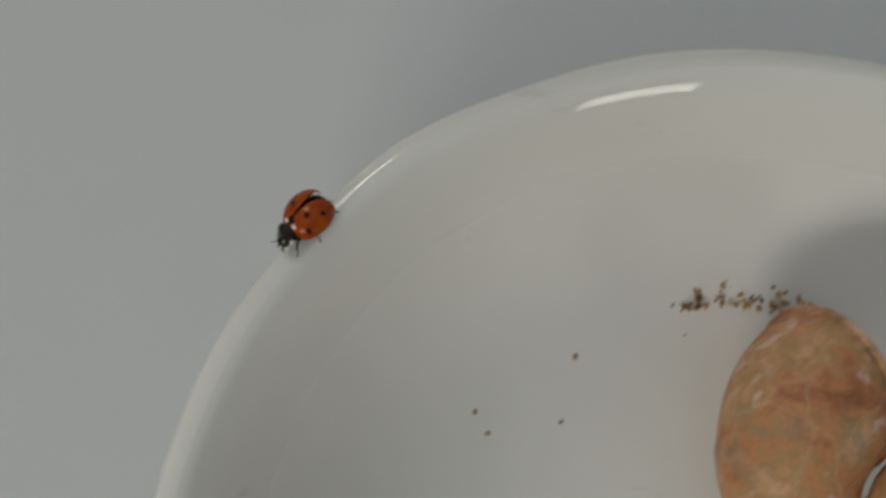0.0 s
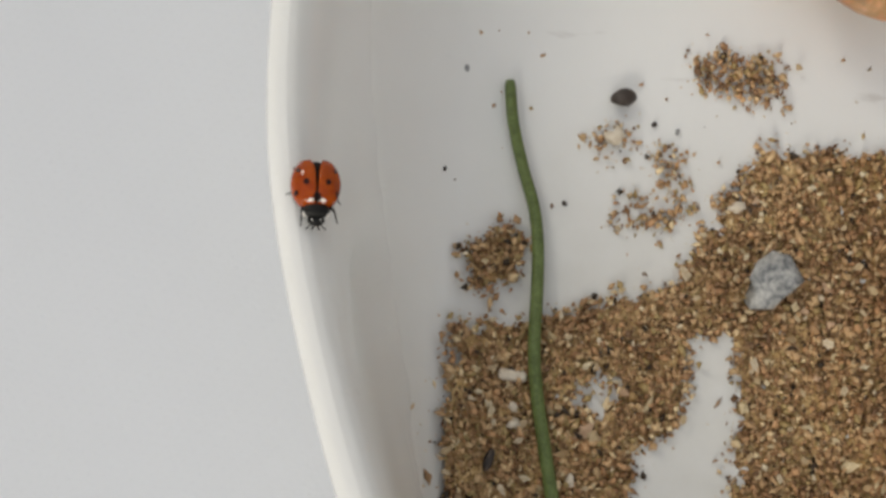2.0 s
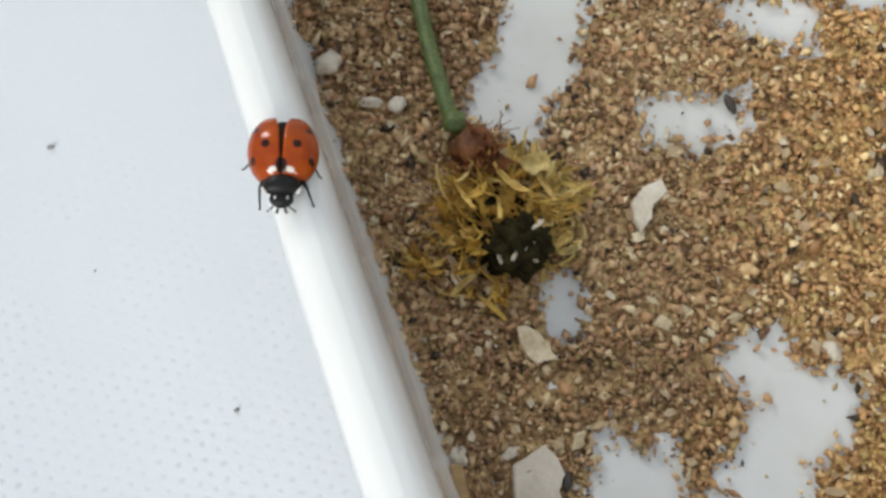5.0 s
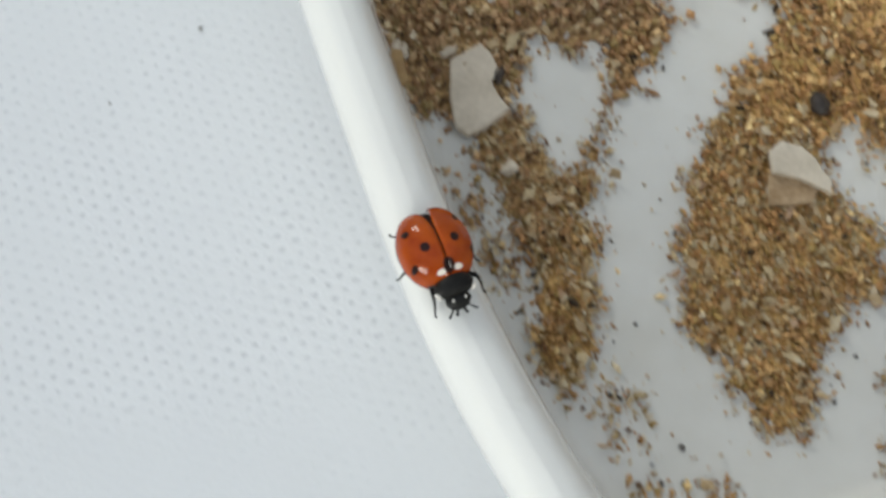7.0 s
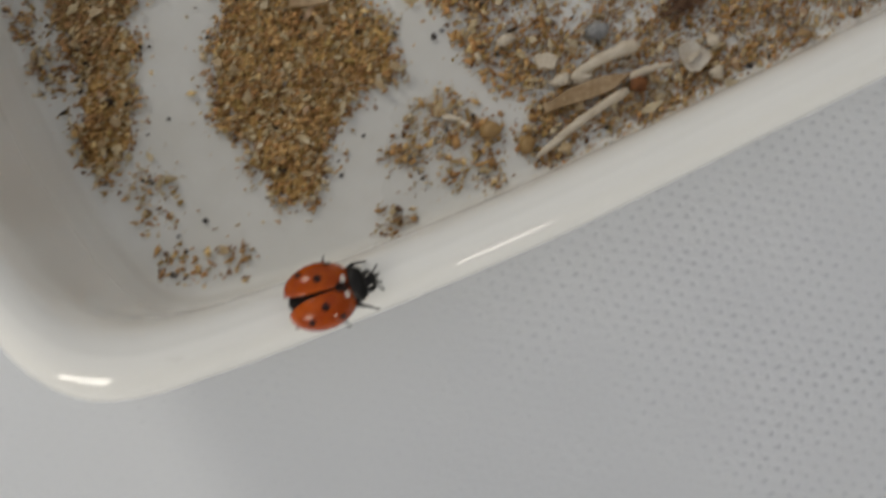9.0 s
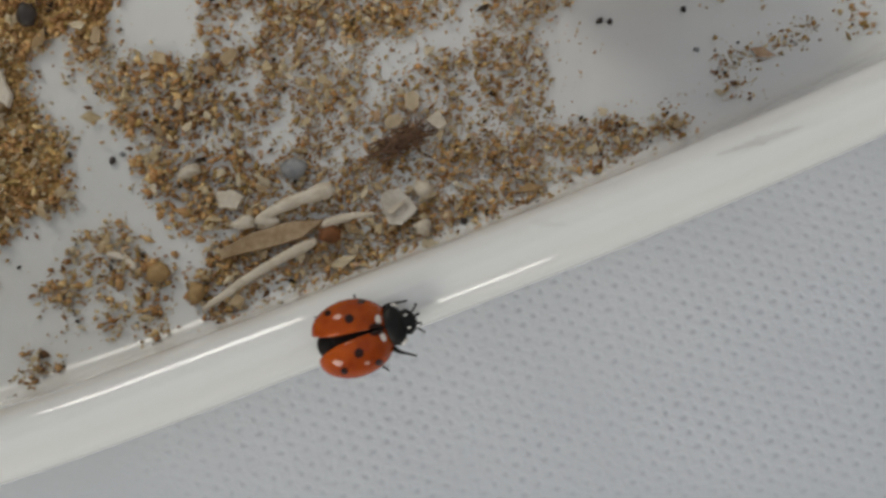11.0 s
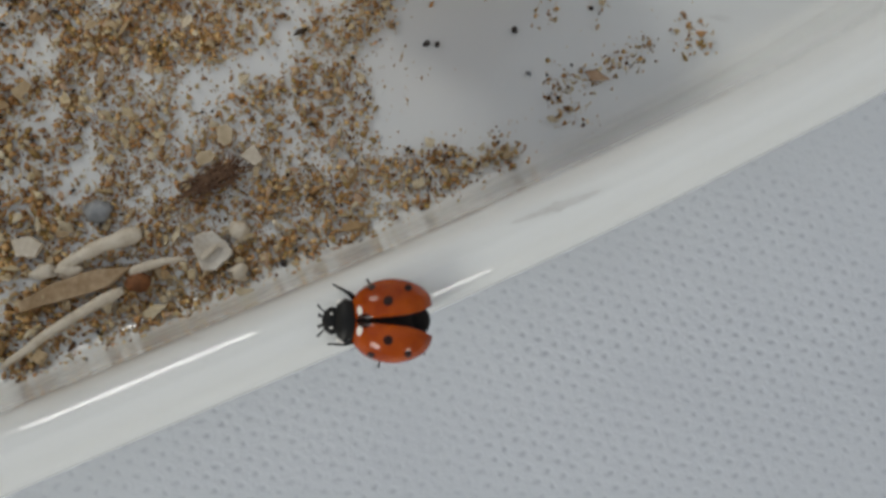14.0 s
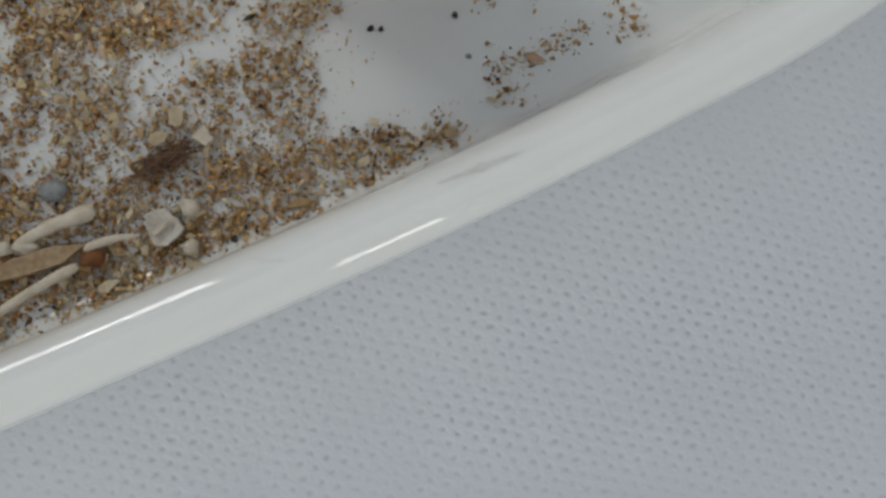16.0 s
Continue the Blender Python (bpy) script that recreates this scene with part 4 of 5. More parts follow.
def flake(name, pts, thick, material, label, seed, z=0.5, curl=0.0, tilt=0.0, category="shell fragment"):
    cx, cy = sum(p[0] for p in pts) / len(pts), sum(p[1] for p in pts) / len(pts)
    bm = plate_bm([(x - cx, y - cy) for x, y in pts], thick, seed, curl)
    return tagged(part(name, bm, material, m=at(cx, cy, z + rest(cx, cy), 0, tilt), smooth=False), label, category)


def stick(name, a, b, r0, r1, material, label, seed, z=0.6, rise=0.3, flat=0.6, bow=0.3, category="twig"):
    rng = random.Random(seed)
    va, vb = P(*a, z + rest(*a)), P(*b, z + rise + rest(*b))
    d = vb - va
    side = Vector((-d.y, d.x, 0)).normalized()
    n = 12
    path = [va + d * (k / n) + side * (math.sin(math.pi * k / n) * bow + rng.uniform(-0.04, 0.04)) * U - va for k in range(n + 1)]
    radii = [(r0 + (r1 - r0) * k / n) * (0.55 if k in (0, n) else rng.uniform(0.92, 1.08)) * U for k in range(n + 1)]
    return tagged(part(name, tube_bm(path, radii, 8, flat), material, m=Matrix.Translation(va)), label, category)


def petal_bm(length, width, curl, seed):
    rng = random.Random(seed)
    rows = []
    n = 7
    bend, turn = rng.uniform(-0.4, 0.4), rng.uniform(-1.2, 1.2)
    for k in range(n + 1):
        s = k / n
        w = width * (0.25 + 1.5 * s * (1 - s) * 1.6 + 0.25 * s) * (1 if k < n else 0.4)
        y = length * math.sin(s * curl) / curl
        z = length * (1 - math.cos(s * curl)) / curl
        x = bend * s * s * length * 0.5
        # withered: the edges are cupped, frayed and twisted along the petal
        row = []
        for e in (-0.5, -0.25, 0, 0.25, 0.5):
            fray = 1 + rng.uniform(-0.25, 0.25) * abs(e) * 2
            row.append(Vector((x + e * w * fray * math.cos(turn * s), y + rng.uniform(-0.05, 0.05) * width * abs(e), z + e * w * math.sin(turn * s) + width * (1.3 * e * e - 0.12) + rng.uniform(-0.14, 0.14) * width * abs(e))) * U)
        rows.append(row)
    bm = grid_bm(rows)
    bmesh.ops.solidify(bm, geom=bm.faces[:], thickness=0.05 * U)
    return bm


def flower():
    fl = tagged(new("withered_flower"), "withered yellow flower on a long green stem lying in sand", "flower")
    path = smooth_path([P(x, y, z + rest(x, y)) for x, y, z in ((-0.3, 53.3, 1.0), (0.1, 48.6, 0.9), (1.2, 43.5, 0.9), (2.4, 39.1, 1.0), (2.8, 34.8, 1.1), (2.7, 29.9, 1.2), (2.4, 24.0, 1.3), (2.7, 19.4, 1.4), (3.4, 14.4, 1.5), (4.3, 8.6, 1.6), (5.8, 2.1, 1.8), (7.3, -3.1, 2.0), (8.7, -7.4, 2.2))], 60)
    radii = [(0.62 + 0.1 * k / 59) * U * (0.8 if k == 0 else 1) for k in range(60)]
    part("stem", tube_bm(path, radii, 12), STEM, fl, "green fleshy stem")
    # rusty scales round the base of the head
    rng = random.Random(3)
    kinds = [part("calyx_scale", petal_bm(2.6 + 0.5 * k, 0.7, 0.9 + 0.3 * k, 40 + k), CALYX, fl, m=at(10, -9, 2.5, 210)) for k in range(3)]
    part("calyx", lump_bm(2.0, 1.6, 1.5, 8, 0.4), CALYX, fl, "rust-brown dried calyx", m=at(10.6, -9.6, 0.6, 60))
    for k in range(34):
        a, b = rng.uniform(0, 360), rng.uniform(-1.4, 1.6)
        share("calyx_scale", kinds[k % 3], fl, at(10.6 + rng.uniform(-1.6, 1.6), -9.6 + rng.uniform(-1.8, 1.6), 1.2 + rng.uniform(0, 1.6)) @ pose(0, 0, 0, rng.uniform(-30, 35), rng.uniform(-40, 40), 208 + rng.uniform(-70, 70)))
    part("flower_core", lump_bm(2.15, 1.95, 1.7, 4, 0.9, 4, 2.6), CORE, fl, "dark green rotted flower centre", m=at(14.5, -18.9, 0.8, 20))
    part("receptacle", lump_bm(1.05, 1.25, 0.9, 6, 0.25), STEM, fl, "green cup under the flower head", m=at(8.9, -7.6, 1.6, 25))
    # a dark lump added under the petals, as the shade in their gaps
    part("flower_mat", lump_bm(2.6, 3.4, 0.5, 14, 0.9, 4, 2.2), CORE, fl, "dark lump added as shade in the gaps under the petals", m=at(12.9, -16.2, 0.4, 15))
    # fine rusty hairs
    hair = part("calyx_hair", tube_bm(smooth_path([(0, 0, 0), (0.15 * U, 0.7 * U, 0.2 * U), (-0.1 * U, 1.4 * U, 0.0)], 7), [0.045 * U] * 7, 4), CALYX, fl, m=at(10.6, -9.6, 3.0, 200))
    for k in range(44):
        share("calyx_hair", hair, fl, at(10.7 + rng.gauss(0, 1.2), -9.7 + rng.gauss(0, 1.3), 1.6 + rng.uniform(0, 1.9)) @ pose(0, 0, 0, rng.uniform(-40, 25), 0, rng.uniform(0, 360)))
    kinds = [part("petal", petal_bm(*size, 60 + k), PETAL, fl, m=at(9.5 + 0.7 * k, -13.5 - 0.5 * k, 1.6, 190 + 20 * k)) for k, size in enumerate(
        ((2.4, 0.36, 0.9), (2.9, 0.48, 1.4), (3.3, 0.36, 1.9), (1.9, 0.85, 1.1), (2.3, 1.05, 1.6), (3.0, 0.28, 2.2), (1.5, 0.7, 2.2), (3.5, 0.5, 0.9)))]
    pale = [part("petal", petal_bm(*size, 80 + k), PALE_PETAL, fl, m=at(17.0 + 0.5 * k, -13.2 - 0.5 * k, 1.5, 250 + 25 * k)) for k, size in enumerate(
        ((2.6, 0.9, 1.2), (2.2, 0.5, 0.9), (3.0, 0.3, 1.3), (1.8, 1.1, 1.6)))]
    # the head is frayed into clumps: middle and reach of each, how many petals, how high they pile
    for tones, cx, cy, rx, ry, count, pile in (
        (kinds, 10.6, -14.6, 2.6, 2.6, 62, 2.6), (kinds, 13.2, -13.6, 2.4, 1.9, 40, 2.8), (kinds, 11.4, -18.0, 2.0, 2.6, 40, 2.2),
        (kinds, 7.6, -19.7, 1.6, 1.1, 22, 1.2), (kinds, 12.4, -21.4, 2.2, 0.9, 16, 1.0), (pale, 17.6, -13.5, 2.4, 1.7, 42, 2.0),
        (pale, 17.0, -17.0, 0.9, 2.6, 24, 1.6), (kinds, 16.0, -15.2, 1.6, 1.8, 24, 2.2), (pale, 15.4, -11.0, 1.3, 1.1, 12, 2.2),
    ):
        for k in range(count):
            a, r = rng.uniform(0, 2 * math.pi), math.sqrt(rng.uniform(0, 1))
            x, y = cx + rx * r * math.cos(a), cy + ry * r * math.sin(a)
            if math.hypot((x - 14.5) / 2.2, (y + 19.1) / 2.0) < 1:
                continue
            out = math.degrees(math.atan2(y + 16.5, x - 13.0)) - 90
            share("petal", tones[k % len(tones)], fl, at(x, y, 0.4 + rng.uniform(0.1, pile) * (1.1 - 0.6 * r)) @ pose(0, 0, 0, rng.uniform(-40, 25), rng.uniform(-80, 80), out + rng.uniform(-100, 100)))
    # the larger petals that curl out of the head: foot, tip, height, width, curl
    for k, (x0, y0, x1, y1, z, w, curl) in enumerate((
        (12.2, -11.6, 14.2, -14.8, 3.3, 1.15, 0.9), (10.0, -14.6, 12.2, -13.9, 3.0, 1.1, 1.6), (9.2, -13.4, 11.3, -16.0, 3.0, 0.6, 1.2), (10.9, -16.7, 13.5, -16.9, 2.7, 0.95, 1.3),
        (12.7, -14.4, 13.4, -17.6, 2.9, 0.6, 1.6), (12.6, -17.9, 10.9, -19.6, 2.2, 0.8, 1.0), (12.2, -19.6, 9.0, -22.0, 1.5, 0.75, 0.7), (14.3, -10.7, 16.7, -11.0, 2.6, 2.1, 0.7),
        (11.6, -13.2, 13.4, -12.6, 3.4, 0.28, 1.9), (9.6, -16.2, 6.6, -18.0, 1.8, 0.22, 0.5), (9.4, -16.5, 7.4, -18.8, 1.7, 0.20, 0.5), (9.9, -17.2, 10.8, -20.8, 1.9, 0.35, 1.0),
        (16.4, -15.4, 20.6, -14.2, 1.9, 0.30, 0.6), (17.6, -12.2, 20.2, -13.9, 2.2, 1.2, 0.9), (15.8, -12.0, 17.8, -14.6, 2.6, 0.55, 1.0), (16.6, -16.4, 17.6, -20.6, 1.6, 0.9, 0.5),
        (15.9, -17.6, 17.4, -18.4, 2.9, 0.22, 0.9), (8.9, -12.8, 9.2, -15.6, 2.6, 0.55, 0.8), (10.6, -11.4, 10.0, -14.0, 3.0, 0.7, 1.1), (13.0, -20.8, 12.2, -22.6, 1.3, 0.9, 0.8),
    )):
        part("petal", petal_bm(math.hypot(x1 - x0, y1 - y0) * 1.1, w * (0.72 if w < 2 else 0.9), curl * 1.15, 120 + k), PALE_PETAL if x0 > 14.2 or k in (6, 8, 9, 10) else PETAL, fl,
             m=at(x0, y0, z, math.degrees(math.atan2(y1 - y0, x1 - x0)) - 90, -18) @ pose(0, 0, 0, 0, rng.uniform(-45, 45), 0))
    strand = part("strand", tube_bm(smooth_path([(0, 0, 0), (0.3 * U, 1.6 * U, 0.6 * U), (-0.2 * U, 3.4 * U, 0.3 * U)], 9), [0.07 * U] * 9, 5), PETAL, fl, m=at(8.5, -15.5, 1.4, 120))
    for k in range(40):
        a = rng.uniform(0, 2 * math.pi)
        x, y = 13.4 + 3.8 * math.cos(a) * rng.uniform(0.3, 1), -15.5 + 4.0 * math.sin(a) * rng.uniform(0.3, 1)
        share("strand", strand, fl, at(x, y, rng.uniform(0.8, 2.4)) @ pose(0, 0, 0, rng.uniform(-25, 20), 0, math.degrees(a) - 90 + rng.uniform(-40, 40)))
    # a ring of short sepals frays the dark centre, with white crumbs on it
    for k in range(60):
        a = 2 * math.pi * k * 0.618
        part("core_floret", lump_bm(rng.uniform(0.25, 0.6), rng.uniform(0.25, 0.5), rng.uniform(0.3, 0.7), k, 0.7, 1), CORE, fl, m=at(14.5 + 2.3 * math.cos(a) * rng.uniform(0.2, 1), -18.8 + 2.1 * math.sin(a) * rng.uniform(0.2, 1), 1.9 + rng.uniform(0, 0.9), 40 * k))
    # white crumbs on the centre: middle, turn, length
    for k, (x, y, turn, size) in enumerate(((14.2, -19.1, 70, 0.45), (14.6, -19.6, 20, 0.55), (15.3, -19.5, 75, 0.70), (14.1, -20.1, 60, 0.55), (15.6, -20.0, 110, 0.45), (15.9, -17.2, 65, 0.60), (15.6, -17.7, 100, 0.35), (14.9, -19.3, 140, 0.40))):
        part("white_crumb", lump_bm(size, 0.26, 0.22, k, 0.7, 2, 2.0), BONE, fl, "white crumb", m=at(x, y, 3.1 + 1.5 * math.sqrt(max(1 - ((x - 14.5) / 2.6) ** 2 - ((y + 18.9) / 2.4) ** 2, 0.02)), turn))
    hook = smooth_path([Vector(p) * U for p in ((0.55, 0.75, 0), (0.05, 0.55, 0.15), (-0.1, 0.0, 0.25), (0.2, -0.55, 0.15), (0.6, -0.85, 0))], 12)
    part("white_crumb", tube_bm(hook, [(0.10 + 0.09 * math.sin(math.pi * k / 11)) * U for k in range(12)], 6), BONE, fl, "white hooked crumb", m=at(13.0, -20.0, 3.8))


def litter():
    """Stones, shell bits and plant bits that lie on the sand."""
    flake("pottery_shard", [(14.6, -35.3), (17.0, -33.6), (17.9, -34.5), (18.5, -35.7), (18.1, -36.9), (18.6, -38.0), (19.7, -39.2), (17.8, -41.1), (16.5, -41.8), (15.5, -41.2), (14.8, -38.7)], 0.7,
          CREAM, "flat cream broken shell piece lying on the sand", 1, 0.6)
    flake("shell_fragment", [(40.1, -41.3), (41.0, -40.3), (42.6, -40.6), (43.9, -41.7), (45.0, -43.5), (44.9, -44.5), (43.4, -43.7), (41.8, -43.2), (40.3, -43.1)], 0.6, CREAM, "cream broken shell flake on the sand", 2, 1.2, 0.02)
    flake("amber_flake", [(40.3, -42.8), (42.3, -42.9), (44.3, -43.6), (43.8, -44.9), (42.0, -45.4), (40.2, -45.6)], 0.5, AMBER, "amber brown thin flake under a shell piece", 3, 0.7)
    flake("bone_chip", [(26.4, -11.0), (26.9, -12.2), (25.6, -13.6), (25.4, -14.9), (24.6, -16.1), (24.0, -15.0), (23.8, -13.4), (24.8, -12.0)], 0.8, BONE, "white jagged bone chip lying on the sand", 4, 0.7)
    flake("seed_husk", [(14.6, -24.7), (15.3, -24.5), (16.2, -24.8), (17.2, -25.7), (17.4, -26.4), (18.0, -27.1), (17.1, -27.2), (16.3, -27.5), (15.5, -26.9), (14.9, -25.8)], 0.3, HUSK, "cream papery seed husk beside the flower", 5, 0.8, 0.06)
    flake("amber_flake", [(9.9, -35.8), (10.8, -35.9), (11.6, -38.6), (10.8, -39.2), (10.2, -37.8)], 0.5, OCHRE, "ochre orange flake against the dish wall", 6, 0.8)
    flake("shell_fragment", [(77.3, -41.9), (78.4, -40.9), (79.2, -42.0), (78.6, -42.6)], 0.5, BONE, "small cream triangular shell chip on sand", 7, 0.7)
    flake("shell_fragment", [(61.7, -49.4), (63.0, -49.0), (64.0, -49.5), (63.6, -50.5), (62.2, -50.6)], 0.6, BONE, "white rounded shell chip on sand", 8, 0.7)
    flake("pearly_shell", [(74.6, -48.3), (75.3, -47.8), (76.0, -47.6), (76.9, -48.3), (77.6, -49.1), (77.1, -49.8), (76.5, -50.5), (75.5, -50.6), (74.9, -49.6)], 0.35, PEARL, "small translucent pearly shell lying face up", 9, 0.8, 0.14)
    flake("shell_fragment", [(75.1, -49.6), (75.9, -48.9), (76.6, -48.5), (76.3, -49.0), (75.5, -49.8)], 0.3, BONE, "narrow cream shell fold on a pearly shell", 12, 1.35, 0.05)
    stick("white_stick", (65.0, -51.4), (70.9, -48.2), 0.34, 0.72, BONE, "bleached white splinter lying on sand", 1, 1.1, 0.4)
    stick("white_stick", (62.0, -58.6), (70.0, -52.4), 0.26, 0.48, BONE, "thin bleached stick leaning on sand", 2, 0.9, 0.5)
    stick("white_stick", (70.3, -51.2), (74.4, -49.8), 0.50, 0.12, BONE, "pointed pale splinter lying on sand", 3, 1.0, 0.1)
    flake("amber_splinter", [(62.6, -53.8), (65.0, -52.2), (68.0, -51.0), (70.6, -50.6), (69.0, -52.2), (65.5, -53.6), (62.8, -54.6)], 0.5, AMBER, "amber brown flat splinter on sand", 10, 0.7)
    stick("white_stick", (53.8, -54.9), (56.2, -55.9), 0.28, 0.3, BONE, "short white rod lying on sand", 4, 0.5, 0.0, category="shell fragment")
    stick("white_pellet", (-1.2, 21.5), (1.7, 21.2), 0.62, 0.6, BONE, "white oblong pellet beside a green stem", 5, 0.7, 0.0, 0.8, 0.0, "shell fragment")
    stick("pale_splinter", (-5.4, 9.5), (-3.4, 4.3), 0.35, 0.2, AMBER, "pale brown splinter on sand by the wall", 6, 0.7, 0.2)
    for k, (x, y, rx, ry, turn) in enumerate(((-2.2, -2.2, 0.95, 1.25, -20), (3.8, -5.5, 0.75, 0.6, 30), (1.6, -5.3, 0.8, 0.55, 0), (14.4, -34.4, 0.75, 0.4, 30), (10.8, -34.9, 0.45, 0.65, 0),
                                              (39.4, -25.0, 0.8, 0.7, 0), (64.3, -51.5, 0.85, 0.6, 0), (66.0, -51.3, 0.8, 0.6, 20), (77.9, -47.4, 0.65, 0.8, 10), (78.0, -50.4, 0.75, 0.6, 0), (59.3, -47.9, 0.8, 0.5, 20),
                                              (0.3, 16.4, 0.6, 0.5, 0), (0.2, 18.2, 0.5, 0.45, 0), (6.1, 10.9, 0.45, 0.6, 10), (24.4, 39.9, 0.9, 0.55, 0), (11.3, 47.6, 1.1, 0.8, 20), (19.9, -44.1, 0.6, 0.6, 10), (10.2, -35.0, 0.5, 0.6, 0))):
        tagged(pebble("white_pebble", x, y, rx, ry, min(rx, ry) * 0.8, turn, BONE, "small cream white pebble among the sand", k + 20, 0.95, z=0.35), group="pale pebbles in the sand")
    for k, (x, y, rx, ry, turn) in enumerate(((58.0, -56.1, 1.0, 0.75, 20), (61.2, -57.3, 0.85, 0.7, 60), (12.6, 19.5, 0.5, 0.45, 0), (31.0, 33.0, 0.6, 0.4, 0))):
        tagged(pebble("ochre_pebble", x, y, rx, ry, 0.5, turn, OCHRE, "ochre orange translucent pebble in the dish", k + 50, 0.4), group="ochre pebbles")
    pebble("lilac_pebble", 67.5, -46.8, 1.2, 0.85, 0.7, 10, GREY, "dull grey pebble half sunk in sand", 60, 0.3, z=0.1)
    pebble("red_brown_chip", 71.0, -51.8, 0.85, 0.7, 0.6, 20, CALYX, "dark red-brown chip among splinters", 61, 0.5, z=0.5)
    pebble("dark_nut", 12.3, 52.1, 1.45, 1.05, 0.9, 10, DARK, "dark brown half nut shell on bare glaze", 62, 0.25, "nut", 0)
    pebble("grey_stone", 28.0, 31.9, 2.7, 2.3, 1.1, 30, SLATE, "grey flaky mottled stone sunk in sand", 63, 1.1, z=-0.5)
    pebble("dark_seed", -2.15, 12.8, 0.55, 1.25, 0.5, -20, DARK, "dark brown oval seed on sand", 64, 0.15, "seed", 0.4)
    pebble("dark_seed", 32.85, -3.15, 0.42, 1.0, 0.4, 22, DARK, "black slender seed on bare glaze", 65, 0.15, "seed", 0.2)
    pebble("dark_seed", 18.7, -36.3, 0.4, 0.85, 0.4, -10, DARK, "black oval seed beside a shell piece", 66, 0.2, "seed", 0.5)
    pebble("dark_pebble", 44.6, -36.4, 0.8, 1.1, 0.6, 10, DARK, "dark brown pebble half buried in sand", 67, 0.3, z=0.3)
    spots = [(20.2, -39.0, .35), (90.6, -31.9, .42), (91.4, -31.9, .36), (97.3, -30.2, .42), (98.6, -33.5, .36), (94.9, -27.6, .28), (98.5, -26.2, .36), (104.5, -24.6, .25), (111.2, -25.5, .26), (102.1, -26.0, .28),
             (103.2, -27.9, .3), (101.0, -35.2, .25), (86.0, -35.3, .3), (90.3, -28.2, .22), (30.2, -55.6, .2), (34.0, -67.1, .3), (31.6, -65.9, .22), (32.3, -67.2, .25), (33.8, -64.5, .3), (28.4, -61.1, .26),
             (29.1, -62.3, .2), (22.6, -53.4, .25), (53.0, -47.5, .4), (49.5, -47.3, .25)]
    spots += [(53.7, -46.9, .3), (47.0, -56.7, .2), (45.2, -60.3, .22), (14.8, 79.4, .42), (4.7, 72.4, .42), (6.3, 70.3, .36), (14.0, 72.3, .3), (-7.3, 42.4, .38), (-5.1, 54.3, .5), (5.8, 40.0, .35), (-5.0, 25.2, .35), (15.8, 49.3, .45), (18.3, 48.5, .4), (81.2, -49.5, .5)]
    for k, (x, y, r) in enumerate(spots):
        r *= 0.6 if x > 80 else 0.75
        tagged(pebble("dark_grain", x, y, r * 1.15, r * 0.9, r * 0.7, 37 * k, AMBER if y > 60 else DARK if k % 4 else GREY, "small dark grain lying on the white glaze", k + 80, 0.4, "grain", 0), group="dark grains on the glaze")
    # flat shell chips among the sand, each its own tone
    rng = np.random.default_rng(8)
    kinds = []
    for k in range(7):
        pts = [(r * math.cos(a), 0.75 * r * math.sin(a)) for a, r in ((2 * math.pi * (j + rng.uniform(-0.25, 0.25)) / 6, rng.uniform(0.6, 1.15)) for j in range(6))]
        bm = bmesh.new()
        low = [bm.verts.new((x * 0.9 * U, y * 0.9 * U, 0)) for x, y in pts]
        top = [bm.verts.new((x * U, y * U, (0.22 + 0.12 * x) * U)) for x, y in pts]
        bm.faces.new(low[::-1]), bm.faces.new(top)
        for j in range(6):
            bm.faces.new((low[j], low[(j + 1) % 6], top[(j + 1) % 6], top[j]))
        me = bpy.data.meshes.new("shell_chip")
        bm.to_mesh(me)
        bm.free()
        me.materials.append(CHIP)
        kinds.append(me)
    x, y = rng.uniform(-8, 95, 2600), rng.uniform(-66, 40, 2600)
    good = (thickness(x, y) > 0.55) & (rim_distance(x, y) > 8)
    for k, (cx, cy) in enumerate(list(zip(x[good], y[good]))[:230]):
        size = float(np.exp(rng.normal(math.log(0.52), 0.3)))
        ob = new("shell_chip", kinds[k % 7])
        ob.matrix_basis = at(cx, cy, rest(cx, cy) + 0.75 + rng.uniform(0, 0.2), rng.uniform(0, 360), rng.uniform(-22, 22)) @ Matrix.Diagonal((size, size * rng.uniform(0.55, 1.0), size, 1))
        tagged(ob, "pale flat chip of broken shell on the sand", "shell fragment", "shell chips in the sand")
    rng = random.Random(11)
    # a tuft of brown fibre
    bm = bmesh.new()
    for k in range(120):
        a = math.radians(rng.gauss(35, 24))
        d = Vector((math.cos(a), math.sin(a), 0)) * rng.uniform(0.9, 2.8)
        g = rng.gauss(0, 0.8)
        o = Vector((g, 0.6 * g + rng.gauss(0, 0.4), rng.uniform(0.5, 1.3)))
        pts = smooth_path([(o - d / 2) * U, (o + Vector((0, rng.uniform(-0.4, 0.4), rng.uniform(0, 0.5)))) * U, (o + d / 2) * U], 6)
        t = tube_bm(pts, [0.06 * U] * 6, 3)
        me = bpy.data.meshes.new("fibre")
        t.to_mesh(me)
        t.free()
        bm.from_mesh(me)
        bpy.data.meshes.remove(me)
    tagged(part("brown_fibre_tuft", bm, HAIR, m=at(75.7, -43.7, 0)), "matted tuft of fine brown plant fibre", "plant fibre", kind="stuff")


# ---- the ladybird ----
HINGE = 1.75
B = 1.0 * U
LEGS = [("front", 1.65, 0.92, 44), ("middle", 0.45, 0.84, -8), ("hind", -0.75, 0.84, -45)]


